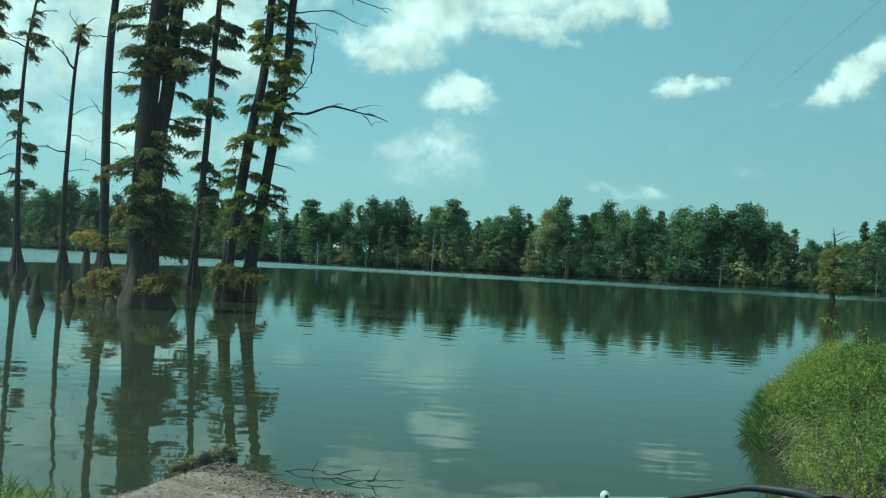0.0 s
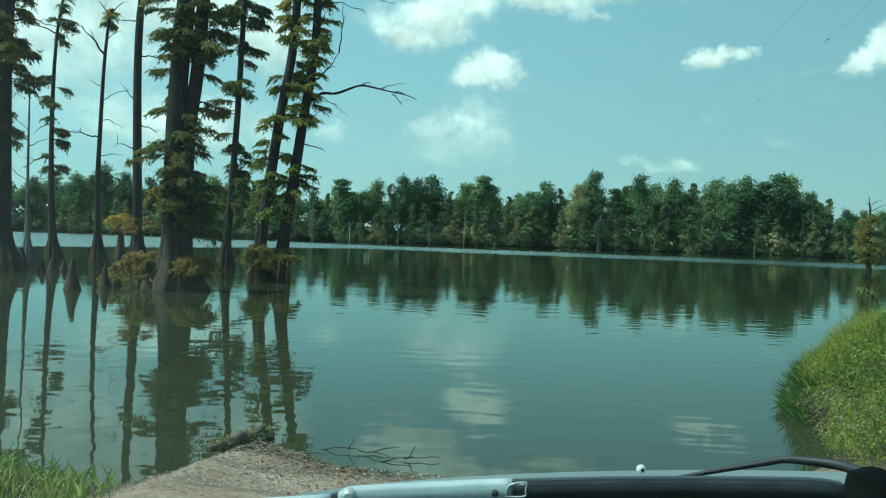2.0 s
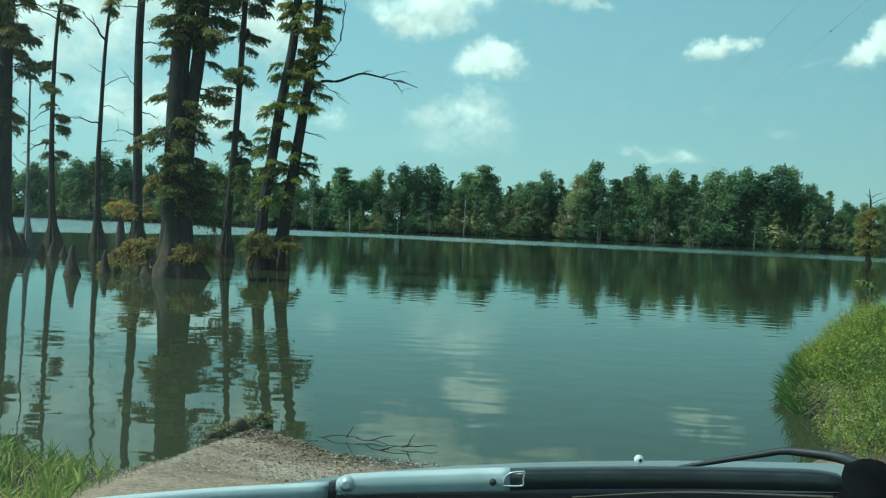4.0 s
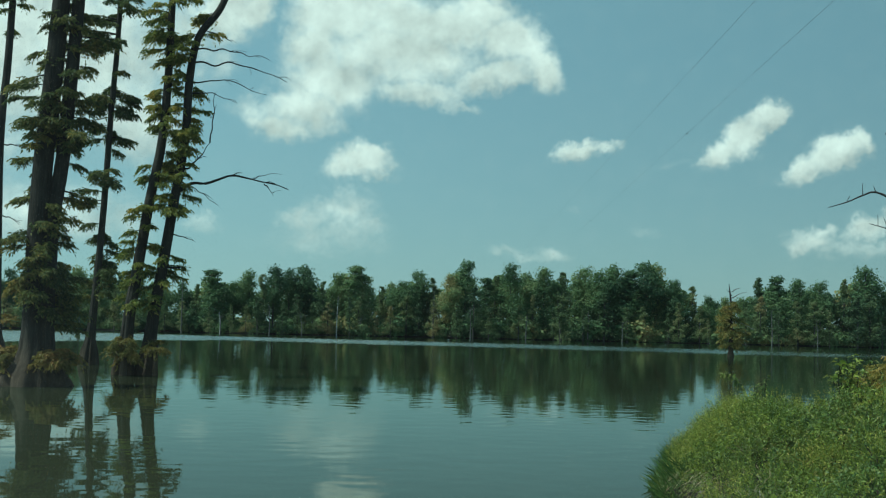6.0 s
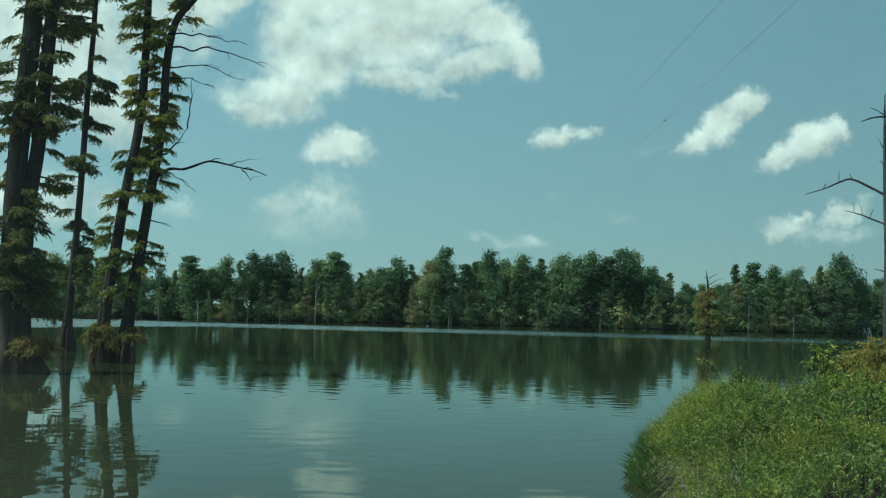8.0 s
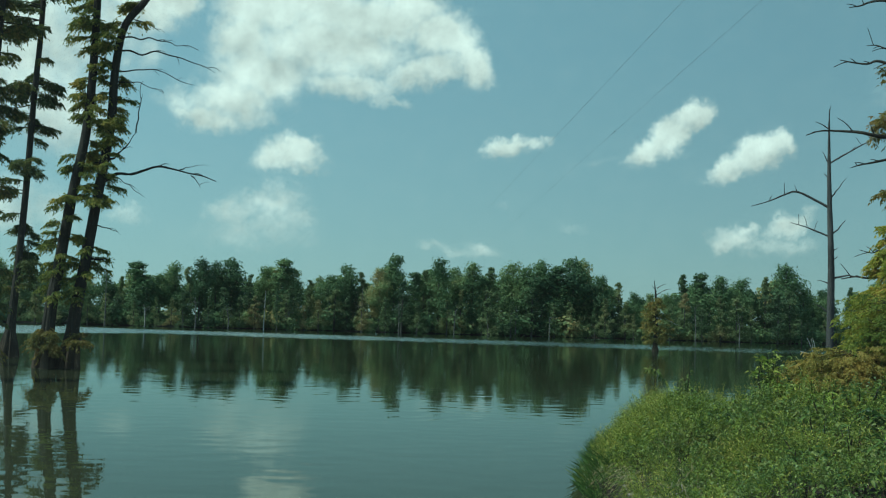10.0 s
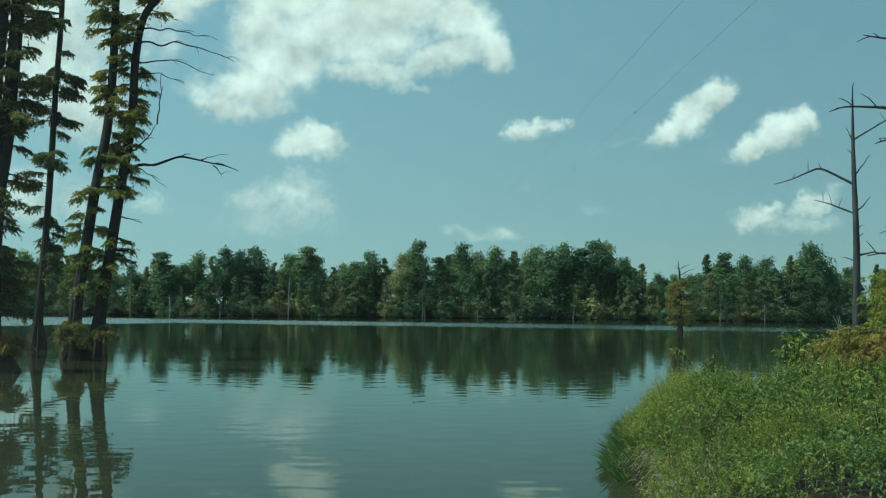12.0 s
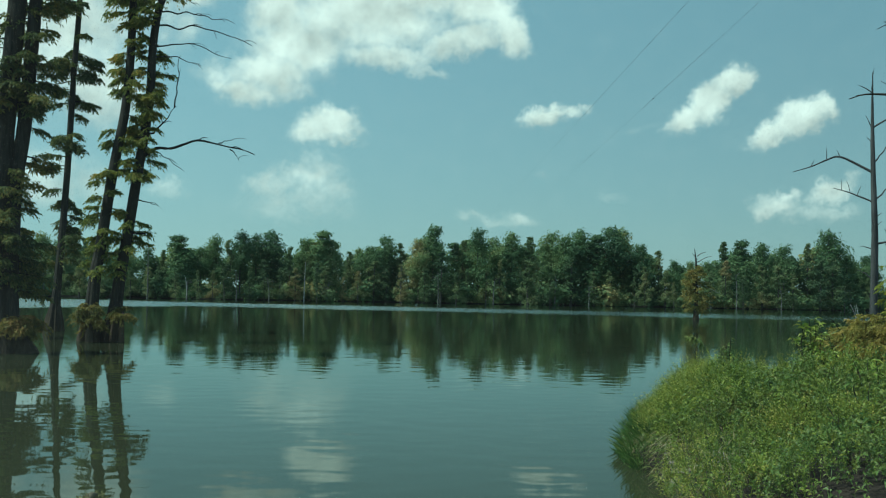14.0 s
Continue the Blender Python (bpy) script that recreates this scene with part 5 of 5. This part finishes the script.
    part("vine_leaves", vine.mesh("vine_leaves", LEAF_SHRUB), t)


weeds()


def reeds():
    """Blades of sedge leaning over the water at the tip of the bank."""
    leaf = Soup()
    base, way, L = [], [], []
    for _ in range(1700):
        u = RNG.uniform() ** 0.75
        y = 14.3 + 3.2 * u + RNG.normal(0, 0.15)
        x = float(np.interp(y, [12.4, 13.6, 15.3, 16.6, 18], [3.95, 4.2, 4.32, 4.75, 5.3])) + RNG.uniform(-0.08, 0.2 + 0.35 * u)
        base.append((x, y, max(-0.05, level(x, y) - 0.02)))
        way.append((RNG.normal(-0.35, 0.3), RNG.normal(-0.1, 0.35), 1.0))
        L.append(max(RNG.uniform(0.2, 0.5) * (0.5 + 0.8 * u), bank_cover(x, y)[0] + RNG.uniform(-0.05, 0.42)))
    base, way, L = np.array(base), np.array(way), np.array(L)
    leaf.leaves(base, way, L, 0.018, 0.22)
    ob = thing("sedge", (4.3, 15, 0.1), "dark green sedge blades leaning over the water", "grass", kind="stuff")
    part("blades", leaf.mesh("blades", LEAF_REED), ob)


reeds()


def broad_shrub(x, y, h, w, n, label, mat=LEAF_SHRUB, big=0.13, stems=9):
    z = level(x, y)
    c = np.array([x, y, z])
    t = thing("shrub", c, label, "shrub", "shrubs on the bank")
    wood, leaf = Soup(), Soup()
    for _ in range(stems):
        top = c + [RNG.normal(0, w * 0.4), RNG.normal(0, w * 0.4), h * RNG.uniform(0.75, 1.0)]
        line = crooked(c + RNG.normal(0, 0.05, 3) * [1, 1, 0], top, 0.04, 6)
        wood.tube(line, [0.014, 0.004], 5)
        k = n
        tt = RNG.uniform(0.3, 1.0, k)
        base = np.stack([np.interp(tt, np.linspace(0, 1, len(line)), line[:, j]) for j in range(3)], 1)
        th = RNG.uniform(0, 2 * math.pi, k)
        way = np.stack([np.cos(th), np.sin(th), RNG.uniform(0.0, 0.7, k)], 1)
        L = RNG.uniform(0.6, 1.2, k) * big
        leaf.folded(base, way, L, L * RNG.uniform(0.20, 0.30, k), 0.45)
    part("stems", wood.mesh("stems", BARK), t)
    part("leaves", leaf.mesh("leaves", mat), t)


def bank_place(a, d):
    return d * math.sin(radians(a)), d * math.cos(radians(a))


broad_shrub(*bank_place(24.2, 16.4), 1.42, 0.36, 55, "bright green leafy sapling rising over the weeds", LEAF_SAPLING, big=0.15, stems=8)
broad_shrub(*bank_place(20.75, 16.4), 1.2, 0.16, 60,  "small pale green sapling among the weeds", big=0.1, stems=5)
for a, d, h in ((27.4, 12.3, 0.72), (28.6, 11.6, 0.66), (29.6, 12.6, 0.75), (26.2, 11.4, 0.55), (30.2, 11.3, 0.6)):
    broad_shrub(*bank_place(a, d), h, 0.42, 18, "broad-leaved green plant on the near bank", LEAF_SHRUB, big=0.17, stems=8)
broad_shrub(*bank_place(27.8, 16.5), 1.35, 0.6, 40, "yellow-green leafy shrub rising over the weeds", big=0.15)
broad_shrub(*bank_place(29.8, 16.5), 1.25, 0.6, 40, "yellow-green leafy shrub rising over the weeds", big=0.17)


# leafy bushes that stand out of the weeds, with shade between them
for a, d, h, w, mat, big in ((22.6, 15.6, 0.80, 0.34, LEAF_WEED, 0.075), (23.4, 14.4, 0.75, 0.36, LEAF_SHRUB, 0.085), (25.0, 15.0, 1.0, 0.40, LEAF_SAPLING, 0.10), (25.8, 14.0, 0.85, 0.38, LEAF_SHRUB, 0.085),
                             (26.8, 14.9, 1.05, 0.42, LEAF_WEED, 0.09), (27.6, 13.6, 0.9, 0.40, LEAF_SAPLING, 0.11), (28.9, 14.0, 1.0, 0.42, LEAF_SHRUB, 0.09), (24.6, 13.1, 0.62, 0.34, LEAF_WEED, 0.075),
                             (21.3, 14.0, 0.60, 0.30, LEAF_GOLD, 0.07), (19.6, 15.0, 0.66, 0.28, LEAF_GOLD, 0.07), (18.4, 15.2, 0.55, 0.28, LEAF_GOLD, 0.07), (20.4, 15.9, 0.85, 0.30, LEAF_GOLD, 0.075),
                             (26.0, 16.3, 1.15, 0.40, LEAF_GOLD, 0.09), (25.4, 17.2, 1.25, 0.40, LEAF_WEED, 0.09)):
    broad_shrub(*bank_place(a, d), h, w, 85, "leafy green bush standing out of the weeds", mat, big=big, stems=10)


def arching_shoot():
    """A leafy shoot that bends over the weeds by the water."""
    x, y = bank_place(19.95, 16.5)
    c = np.array([x, y, level(x, y)])
    t = thing("vine_shoot", c, "thin arching shoot with bright green hanging leaves", "plant")
    line = spline([Vector(c), ray(19.75, -2.9, 16.5), ray(19.4, -2.2, 16.4), ray(19.0, -1.85, 16.3), ray(18.7, -1.85, 16.3)], 5)
    s = Soup()
    s.tube(line, [0.008, 0.004], 5)
    part("stem", s.mesh("stem", LEAF_SHRUB), t)
    leaf = Soup()
    k = 80
    i = RNG.integers(len(line) // 2, len(line), k)
    L = RNG.uniform(0.06, 0.1, k)
    leaf.leaves(line[i], np.stack([RNG.normal(0, 1, k), RNG.normal(0, 1, k), RNG.uniform(-0.9, 0.5, k)], 1), L, L * 0.3, 0.4)
    part("leaves", leaf.mesh("leaves", LEAF_SHRUB), t)


arching_shoot()


def rusty_boughs():
    """Rust-coloured cypress growth at the back of the bank."""
    for a, d, z0, w, h, n in ((26.3, 17.2, 0.9, 0.8, 0.95, 130), (27.2, 16.4, 0.8, 1.0, 1.15, 220), (28.3, 15.4, 0.75, 1.1, 1.3, 240), (29.9, 15.8, 1.0, 1.2, 1.7, 170), (29.3, 14.4, 0.7, 0.8, 0.9, 110), (27.9, 14.4, 0.6, 0.7, 0.7, 80)):
        low_cypress(a, d, z0, w, h, n, LEAF_RUST if a < 28.5 else LEAF_BRIGHT, "rust and olive young cypress on the bank", 0.055)


rusty_boughs()


def brush_pile():
    x, y = bank_place(26.6, 24.0)
    c = np.array([x, y, level(x, y)])
    t = thing("dead_brush", c, "bleached dead branches of a fallen limb", "branch")
    for _ in range(10):
        b = Soup()
        p = c + [RNG.normal(0, 0.15), 0, RNG.uniform(0.0, 1.3)]
        q = c + [RNG.normal(-0.1, 0.35), RNG.normal(0, 0.3), RNG.uniform(1.0, 1.75)]
        b.tube(crooked(p, q, 0.1, 5), [0.010, 0.004], 4)
        part("dead_branch", b.mesh("dead_branch", BARK_PALE), t)


brush_pile()


def rock(x, y, s, label="pale weathered stone at the water's edge"):
    bm = bmesh.new()
    bmesh.ops.create_icosphere(bm, subdivisions=3, radius=1.0)
    o = Vector((RNG.uniform(0, 50), 0, 0))
    for v in bm.verts:
        v.co *= 1 + 0.38 * noise.noise(v.co * 1.3 + o) + 0.12 * noise.noise(v.co * 3.5 + o)
        v.co.z *= 0.55
    me = bpy.data.meshes.new("rock")
    bm.to_mesh(me)
    bm.free()
    me.materials.append(STONE)
    ob = new("rock", me)
    ob.scale = (s, s * RNG.uniform(0.7, 1.0), s)
    ob.rotation_euler = (0, 0, RNG.uniform(0, 6))
    ob.location = (x, y, level(x, y) + s * 0.15)
    tagged(ob, label, "rock", "stones along the bank")


for x, y in STONES:
    rock(x, y, RNG.uniform(0.05, 0.11))

# ---------------------------------------------------------------- boat ramp and near bank


def gravel():
    base_v = np.array([(1, 0, 0), (-1, 0, 0), (0, 1, 0), (0, -1, 0), (0, 0, 1), (0, 0, -1)], float)
    verts, faces, n = [], [], 0
    for _ in range(11000):
        x, y = RNG.uniform(-3.2, 1.6), RNG.uniform(7.6, 11.7)
        z = level(x, y)
        if z < -0.03:
            continue
        r = 0.006 + 0.014 * RNG.uniform() ** 3
        v = base_v * r * RNG.uniform(0.6, 1.2, (6, 1)) * [1, 1, 0.6]
        verts.append(v + [x, y, z + 0.012])
        faces += [(n, n + 2, n + 4), (n + 2, n + 1, n + 4), (n + 1, n + 3, n + 4), (n + 3, n, n + 4)]
        n += 6
    me = mesh_of("gravel", np.vstack(verts), faces, STONE)
    ob = new("gravel", me)
    tagged(ob, "loose pale gravel on the sandy ramp", "gravel", kind="stuff")


gravel()


def ramp_litter():
    """Dry leaves, bark crumbs and bits of twig washed up on the ramp."""
    s = Soup()
    n = 1500
    x = np.where(RNG.uniform(size=n) < 0.5, RNG.uniform(-2.5, -0.9, n), RNG.uniform(-3.0, 1.4, n))
    y = np.interp(x, [p[0] for p in SHORE], [p[1] for p in SHORE]) - np.abs(RNG.normal(0.3, 0.95, n))
    base = np.stack([x, y, height(x, y) + 0.018], 1)
    way = np.stack([RNG.normal(0, 1, n), RNG.normal(0, 1, n), RNG.uniform(-0.05, 0.25, n)], 1)
    s.leaves(base, way, RNG.uniform(0.015, 0.07, n), RNG.uniform(0.005, 0.02, n), 0.05)
    ob = new("leaf_litter", s.mesh("leaf_litter", LEAF_LITTER))
    tagged(ob, "dark leaf and twig litter washed onto the ramp", "litter", kind="stuff")


ramp_litter()


def grass_patch():
    base, way, L = [], [], []
    for _ in range(5200):
        x = RNG.uniform(-6.5, -2.3)
        y = RNG.uniform(6.5, 10.1)
        edge = -2.5 - (y - 7.0) * 0.22
        if x > edge + RNG.normal(0, 0.12) or level(x, y) < 0.02:
            continue
        base.append((x, y, level(x, y) - 0.02))
        way.append((RNG.normal(0, 0.4), RNG.normal(0, 0.4), 1.0))
        L.append(RNG.uniform(0.12, 0.42))
    leaf = Soup()
    leaf.leaves(np.array(base), np.array(way), np.array(L), 0.018, 0.25)
    ob = thing("grass", (-4, 8.5, 0.2), "bright green grass tufts beside the ramp", "grass", kind="stuff")
    part("blades", leaf.mesh("blades", LEAF_GRASS), ob)


grass_patch()


def drift_log():
    a, b = np.array([-2.44, 10.55, 0.12]), np.array([-2.14, 12.0, 0.06])
    t = thing("driftwood_log", (a + b) / 2, "mossy old log half sunk at the ramp's edge", "log")
    s = Soup()
    s.tube(crooked(a, b, 0.02, 8), [0.03, 0.05, 0.058, 0.05, 0.02], 12, [0.1, 0.1], 0.06)
    part("log", s.mesh("log", BARK_LOG, True), t)
    leaf = Soup()
    n = 1300
    u = RNG.uniform(0.05, 1.0, n)[:, None]
    th = RNG.uniform(-0.3, math.pi + 0.3, n)
    base = a + (b - a) * u + 0.05 * np.stack([np.cos(th), 0 * th, np.sin(th)], 1) + RNG.normal(0, 0.012, (n, 3))
    leaf.leaves(base, RNG.normal(0, 1, (n, 3)) * [1, 1, 0.4] + [0, 0, 0.4], RNG.uniform(0.02, 0.06, n), 0.014, 0.2)
    tagged(part("dry_grass", leaf.mesh("dry_grass", LEAF_MOSS), t, "dry moss and grass"), kind="stuff")


drift_log()


def water_twig(x, y, pieces):
    t = thing("twig", (x, y, 0), "thin dark twig sticking out of the water", "branch", "twigs in the shallows")
    for x0, y0, z0, x1, y1, z1 in pieces:
        s = Soup()
        s.tube(crooked((x + x0, y + y0, z0), (x + x1, y + y1, z1), 0.02, 5), [0.007, 0.003], 5)
        part("stick", s.mesh("stick", BARK), t)


water_twig(-1.2, 11.3, [(-0.4, 0.15, -0.01, 0.15, 0.0, 0.04), (0.1, 0.0, 0.03, 0.45, -0.25, 0.02), (0.0, 0.03, 0.02, 0.06, 0.05, 0.14), (0.2, -0.05, 0.02, 0.5, 0.12, 0.05)])
water_twig(-0.62, 11.0, [(-0.25, -0.12, -0.01, 0.1, 0.0, 0.05), (0.05, 0.0, 0.03, 0.12, 0.02, 0.15), (0.0, 0, 0.02, 0.35, 0.08, 0.03)])
water_twig(-5.6, 49.5, [(-0.25, 0, 0.0, 0.3, 0, 0.1), (-0.1, 0.0, 0.05, 0.3, 0, 0.0)])

# ---------------------------------------------------------------- power line


def power_lines():
    K = 1.5
    for n, (x0, y0, x1, y1) in enumerate(((8.0, 21.5, 11.3, 57.9), (9.5, 21.0, 16.5, 86.0))):
        dx = (x1 - x0) / (y1 - y0)
        line = [(K * (x0 + dx * (y - y0)), K * y, EYE + K * 6.8) for y in (-40, -10, 10, 30, 60, 100, 160, 230)]
        t = thing("power_line", line[3], "thin black overhead cable crossing the lake", "cable", "overhead cables")
        s = Soup()
        s.tube(line, [0.0036, 0.0036], 5)
        part("cable", s.mesh("cable", WIRE), t)
        if n == 1:
            for y in (37.0, 52.5, 67.0):
                b = Soup()
                p = np.array([K * (x0 + dx * (y - y0)), K * y, EYE + K * 6.8])
                b.tube([p + [0, -0.12, 0], p + [0, -0.06, 0], p + [0, 0.06, 0], p + [0, 0.12, 0]], [0.01, 0.028, 0.028, 0.01], 8)
                part("marker", b.mesh("marker", WIRE), t, "small dark marker clamp")


power_lines()

# ---------------------------------------------------------------- the parked car's nose


def box_bm(bm, size, m, bevel=0.004):
    r = bmesh.ops.create_cube(bm, size=1.0, matrix=m @ Matrix.Diagonal((*size, 1)))
    edges = list({e for v in r["verts"] for e in v.link_edges})
    bmesh.ops.bevel(bm, geom=edges, offset=bevel, segments=2, affect="EDGES")


def bm_part(name, bm, mat, parent, label=""):
    me = bpy.data.meshes.new(name)
    bm.to_mesh(me)
    bm.free()
    me.materials.append(mat)
    return part(name, me, parent, label)


def car():
    t = thing("car", (0.3, 2.0, level(0.3, 2.0)), "silver car with a dusty bonnet and parked wipers", "car")
    # bonnet: a thick, gently crowned panel that drops towards the nose
    nx, ny = 24, 20
    v = []
    for j in range(ny + 1):
        w = j / ny
        for i in range(nx + 1):
            u = 2 * i / nx - 1
            y = 1.22 + 1.15 * w - 0.10 * u * u
            x = 0.42 + 0.80 * u
            e = -11.95 + 3.2 * x - 1.0 * x * x - 0.42 * ((y - 1.62) / 0.4) ** 2 - 1.5 * abs(u) ** 8
            z = EYE + math.hypot(x, y) * math.tan(radians(e))
            v.append((x, y, z))
    top = np.array(v)
    bot = top - [0, 0, 0.03]
    n1 = nx + 1
    f = [(j * n1 + i, j * n1 + i + 1, (j + 1) * n1 + i + 1, (j + 1) * n1 + i) for j in range(ny) for i in range(nx)]
    k = len(top)
    f2 = [tuple(reversed([q + k for q in g])) for g in f]
    rim = [j * n1 for j in range(ny + 1)], [j * n1 + nx for j in range(ny + 1)], list(range(n1)), [ny * n1 + i for i in range(n1)]
    sides = []
    for r, flip in zip(rim, (False, True, True, False)):
        for a, b in zip(r[:-1], r[1:]):
            sides.append((a, b, b + k, a + k) if not flip else (b, a, a + k, b + k))
    part("bonnet", mesh_of("bonnet", np.vstack([top, bot]), f + f2 + sides, PAINT, True), t, "dusty silver bonnet")
    # body under the bonnet, down to the sills
    bm = bmesh.new()
    g = level(0.3, 2.0)
    box_bm(bm, (1.56, 1.05, 0.60), pose(0.42, 1.75, g + 0.56), 0.06)
    bm_part("body", bm, PAINT, t)
    bm = bmesh.new()
    box_bm(bm, (1.5, 0.74, EYE - 0.32 - g - 0.25), pose(0.38, 0.87, (EYE - 0.32 + g + 0.25) / 2), 0.02)
    bm_part("bulkhead", bm, SHADE_BLACK, t, "bulkhead under the scuttle, its shade put into the black")
    for x in (-0.25, 1.1):
        s = Soup()
        s.tube([(x - 0.1, 1.85, g + 0.31), (x - 0.08, 1.85, g + 0.31), (x + 0.08, 1.85, g + 0.31), (x + 0.1, 1.85, g + 0.31)], [0.27, 0.32, 0.32, 0.27], 28)
        part("wheel", s.mesh("wheel", RUBBER, True), t, "black tyre")
    # scuttle panel between bonnet and windscreen
    bm = bmesh.new()
    box_bm(bm, (1.50, 0.22, 0.02), pose(0.45, 0.985, EYE - 0.252, 4, -3, 0), 0.006)
    bm_part("scuttle", bm, SHADE_BLACK, t, "scuttle panel, its shade put into the black")
    bm = bmesh.new()
    box_bm(bm, (1.60, 0.34, 0.03), pose(0.3, 0.70, EYE - 0.30, 4, -3, 0), 0.01)
    bm_part("dashboard_edge", bm, SHADE_BLACK, t, "dashboard edge, its shade put into the black")
    # windscreen: a raked, slightly bowed pane
    v = []
    for s in np.linspace(0, 1, 9):
        for u in np.linspace(-1, 1, 13):
            v.append((0.35 + 0.80 * u, 0.93 - 0.63 * s - 0.10 * u * u, EYE - 0.25 + 0.66 * s))
    outer = np.array(v)
    inner = outer - [0, 0.004, 0.004]
    f = [(j * 13 + i, j * 13 + i + 1, (j + 1) * 13 + i + 1, (j + 1) * 13 + i) for j in range(8) for i in range(12)]
    k = len(outer)
    f2 = [tuple(reversed([q + k for q in g])) for g in f]
    pane = part("windscreen", mesh_of("windscreen", np.vstack([outer, inner]), f + f2, GLASS, True), t, "faintly green dusty windscreen glass that also stands in for haze")
    pane.visible_shadow = False
    return t


THE_CAR = car()


def wipers(t):
    # near wiper: a silver blade backing that tapers to its end, a dark hinge, the steel arm and its cover
    D = 1.02

    def lath(name, stations, mat, label, under, depth=0.009, gap=0.0):
        """A rounded bar through (azimuth, elevation of its upper and lower edge)."""
        a, top, low = np.array(stations).T
        fine = np.linspace(a[0], a[-1], 22)
        top, low = np.interp(fine, a, top), np.interp(fine, a, low)
        th = np.linspace(0, 2 * math.pi, 14, endpoint=False)
        cz, cy = np.sign(np.sin(th)) * np.abs(np.sin(th)) ** 0.55, np.sign(np.cos(th)) * np.abs(np.cos(th)) ** 0.55
        rings = []
        for q, t1, t0 in zip(fine, top, low):
            c, half = np.array(ray(q, (t1 + t0) / 2, D - gap)), D * math.tan(radians((t1 - t0) / 2))
            rings.append(c + np.stack([0 * th, cy * depth, cz * half], 1))
        v = np.vstack(rings)
        f = [(r * 14 + k, r * 14 + (k + 1) % 14, (r + 1) * 14 + (k + 1) % 14, (r + 1) * 14 + k) for r in range(21) for k in range(14)]
        f += [tuple(range(13, -1, -1)), tuple(range(21 * 14, 22 * 14))]
        return part(name, mesh_of(name, v, f, mat, True), under, label)

    near_arm = lath("wiper_arm", [(-6.45, -12.85, -13.4), (-6.2, -12.63, -13.6), (-5.9, -12.58, -13.62), (-2.0, -12.28, -13.4), (1.54, -12.0, -13.18), (2.3, -11.96, -13.12)], STEEL, "brushed steel wiper arm", t)
    lath("wiper_blade", [(-22.5, -14.2, -14.4), (-20.5, -13.93, -14.4), (-18.1, -13.7, -14.35), (-12.7, -13.33, -14.12), (-6.85, -12.98, -13.78)], STEEL, "silver wiper blade backing", near_arm, 0.007)
    lath("wiper_rubber", [(-22.0, -14.5, -14.9), (-15.5, -14.3, -14.8), (-6.9, -13.82, -14.3)], RUBBER, "black rubber wiper lip", near_arm, 0.006)
    lath("hinge_plate", [(-6.82, -12.95, -13.82), (-6.5, -12.9, -13.8)], PLASTIC, "dark hinge plate", near_arm, 0.010)
    lath("wiper_cover", [(2.35, -12.0, -13.05), (3.0, -11.93, -12.97), (10.0, -11.4, -12.42), (17.2, -10.87, -11.85), (18.2, -10.95, -11.75)], PLASTIC, "dark glossy wiper cover", near_arm, 0.012)
    loop = Soup()
    loop.tube(spline([ray(a, e, D - 0.013) for a, e in ((2.0, -12.72), (2.1, -12.4), (2.4, -12.2), (2.9, -12.12), (3.05, -12.15), (3.0, -12.5), (2.95, -12.8), (2.0, -12.85))], 4), [0.0008, 0.0008], 6)
    part("clip", loop.mesh("clip", STEEL, True), near_arm, "small steel spring clip")
    for a, e, r, mat in ((-5.9, -12.93, 0.0068, STEEL), (1.45, -12.58, 0.003, RUBBER)):
        s = Soup()
        p = np.array(ray(a, e, D)) + [0, -0.012, 0]
        s.tube([p + [0, 0.008, 0], p + [0, 0.0, 0], p + [0, -0.003, 0]], [r, r, r * 0.5], 14)
        part("bolt", s.mesh("bolt", mat, True), near_arm, "round hinge bolt")
    # a thin tan tube drawn in place of the dashboard trim's reflection
    s = Soup()
    s.tube(spline([ray(5.5, -13.2, 0.93), ray(11.0, -12.55, 0.93), ray(18.0, -12.05, 0.93)], 8), [0.0006, 0.0012, 0.0012], 6)
    part("trim_strip", s.mesh("trim_strip", TRIM_REFLECTION, True), t, "thin tan line standing in for the dashboard trim's reflection")
    # far wiper: a bent arm from its pivot
    arm = Soup()
    arm.tube(spline([ray(19.3, -10.5, 1.1), ray(18.2, -10.2, 1.12), ray(16.6, -10.12, 1.13), ray(15.6, -10.15, 1.14), ray(14.6, -10.4, 1.14), ray(12.6, -10.9, 1.14), ray(10.6, -11.4, 1.14)], 6), [0.006, 0.0042, 0.0032, 0.002], 8)
    far_arm = part("wiper_arm", arm.mesh("wiper_arm", RUBBER, True), t, "bent black wiper arm")
    knob = Soup()
    p = np.array(ray(19.6, -10.9, 1.1))
    knob.tube([p + [0, 0, -0.03], p + [0, 0, -0.01], p + [0, 0, 0.008], p + [0, 0, 0.014]], [0.026, 0.026, 0.022, 0.01], 16)
    part("wiper_pivot", knob.mesh("wiper_pivot", SHADE_BLACK, True), far_arm, "round black pivot cap")
    bm = bmesh.new()
    bmesh.ops.create_uvsphere(bm, u_segments=16, v_segments=10, radius=0.0055, matrix=Matrix.Translation(ray(8.73, -11.15, 1.28)))
    jet = bm_part("washer_jet", bm, WHITE, t, "small white washer jet")
    s = Soup()
    p = np.array(ray(8.73, -11.15, 1.28))
    s.tube([p + [0.001, -0.0062, 0.0], p + [0.001, -0.0045, 0.0]], [0.0018, 0.0022], 8)
    part("nozzle", s.mesh("nozzle", RUBBER), jet, "dark spray nozzle")


wipers(THE_CAR)
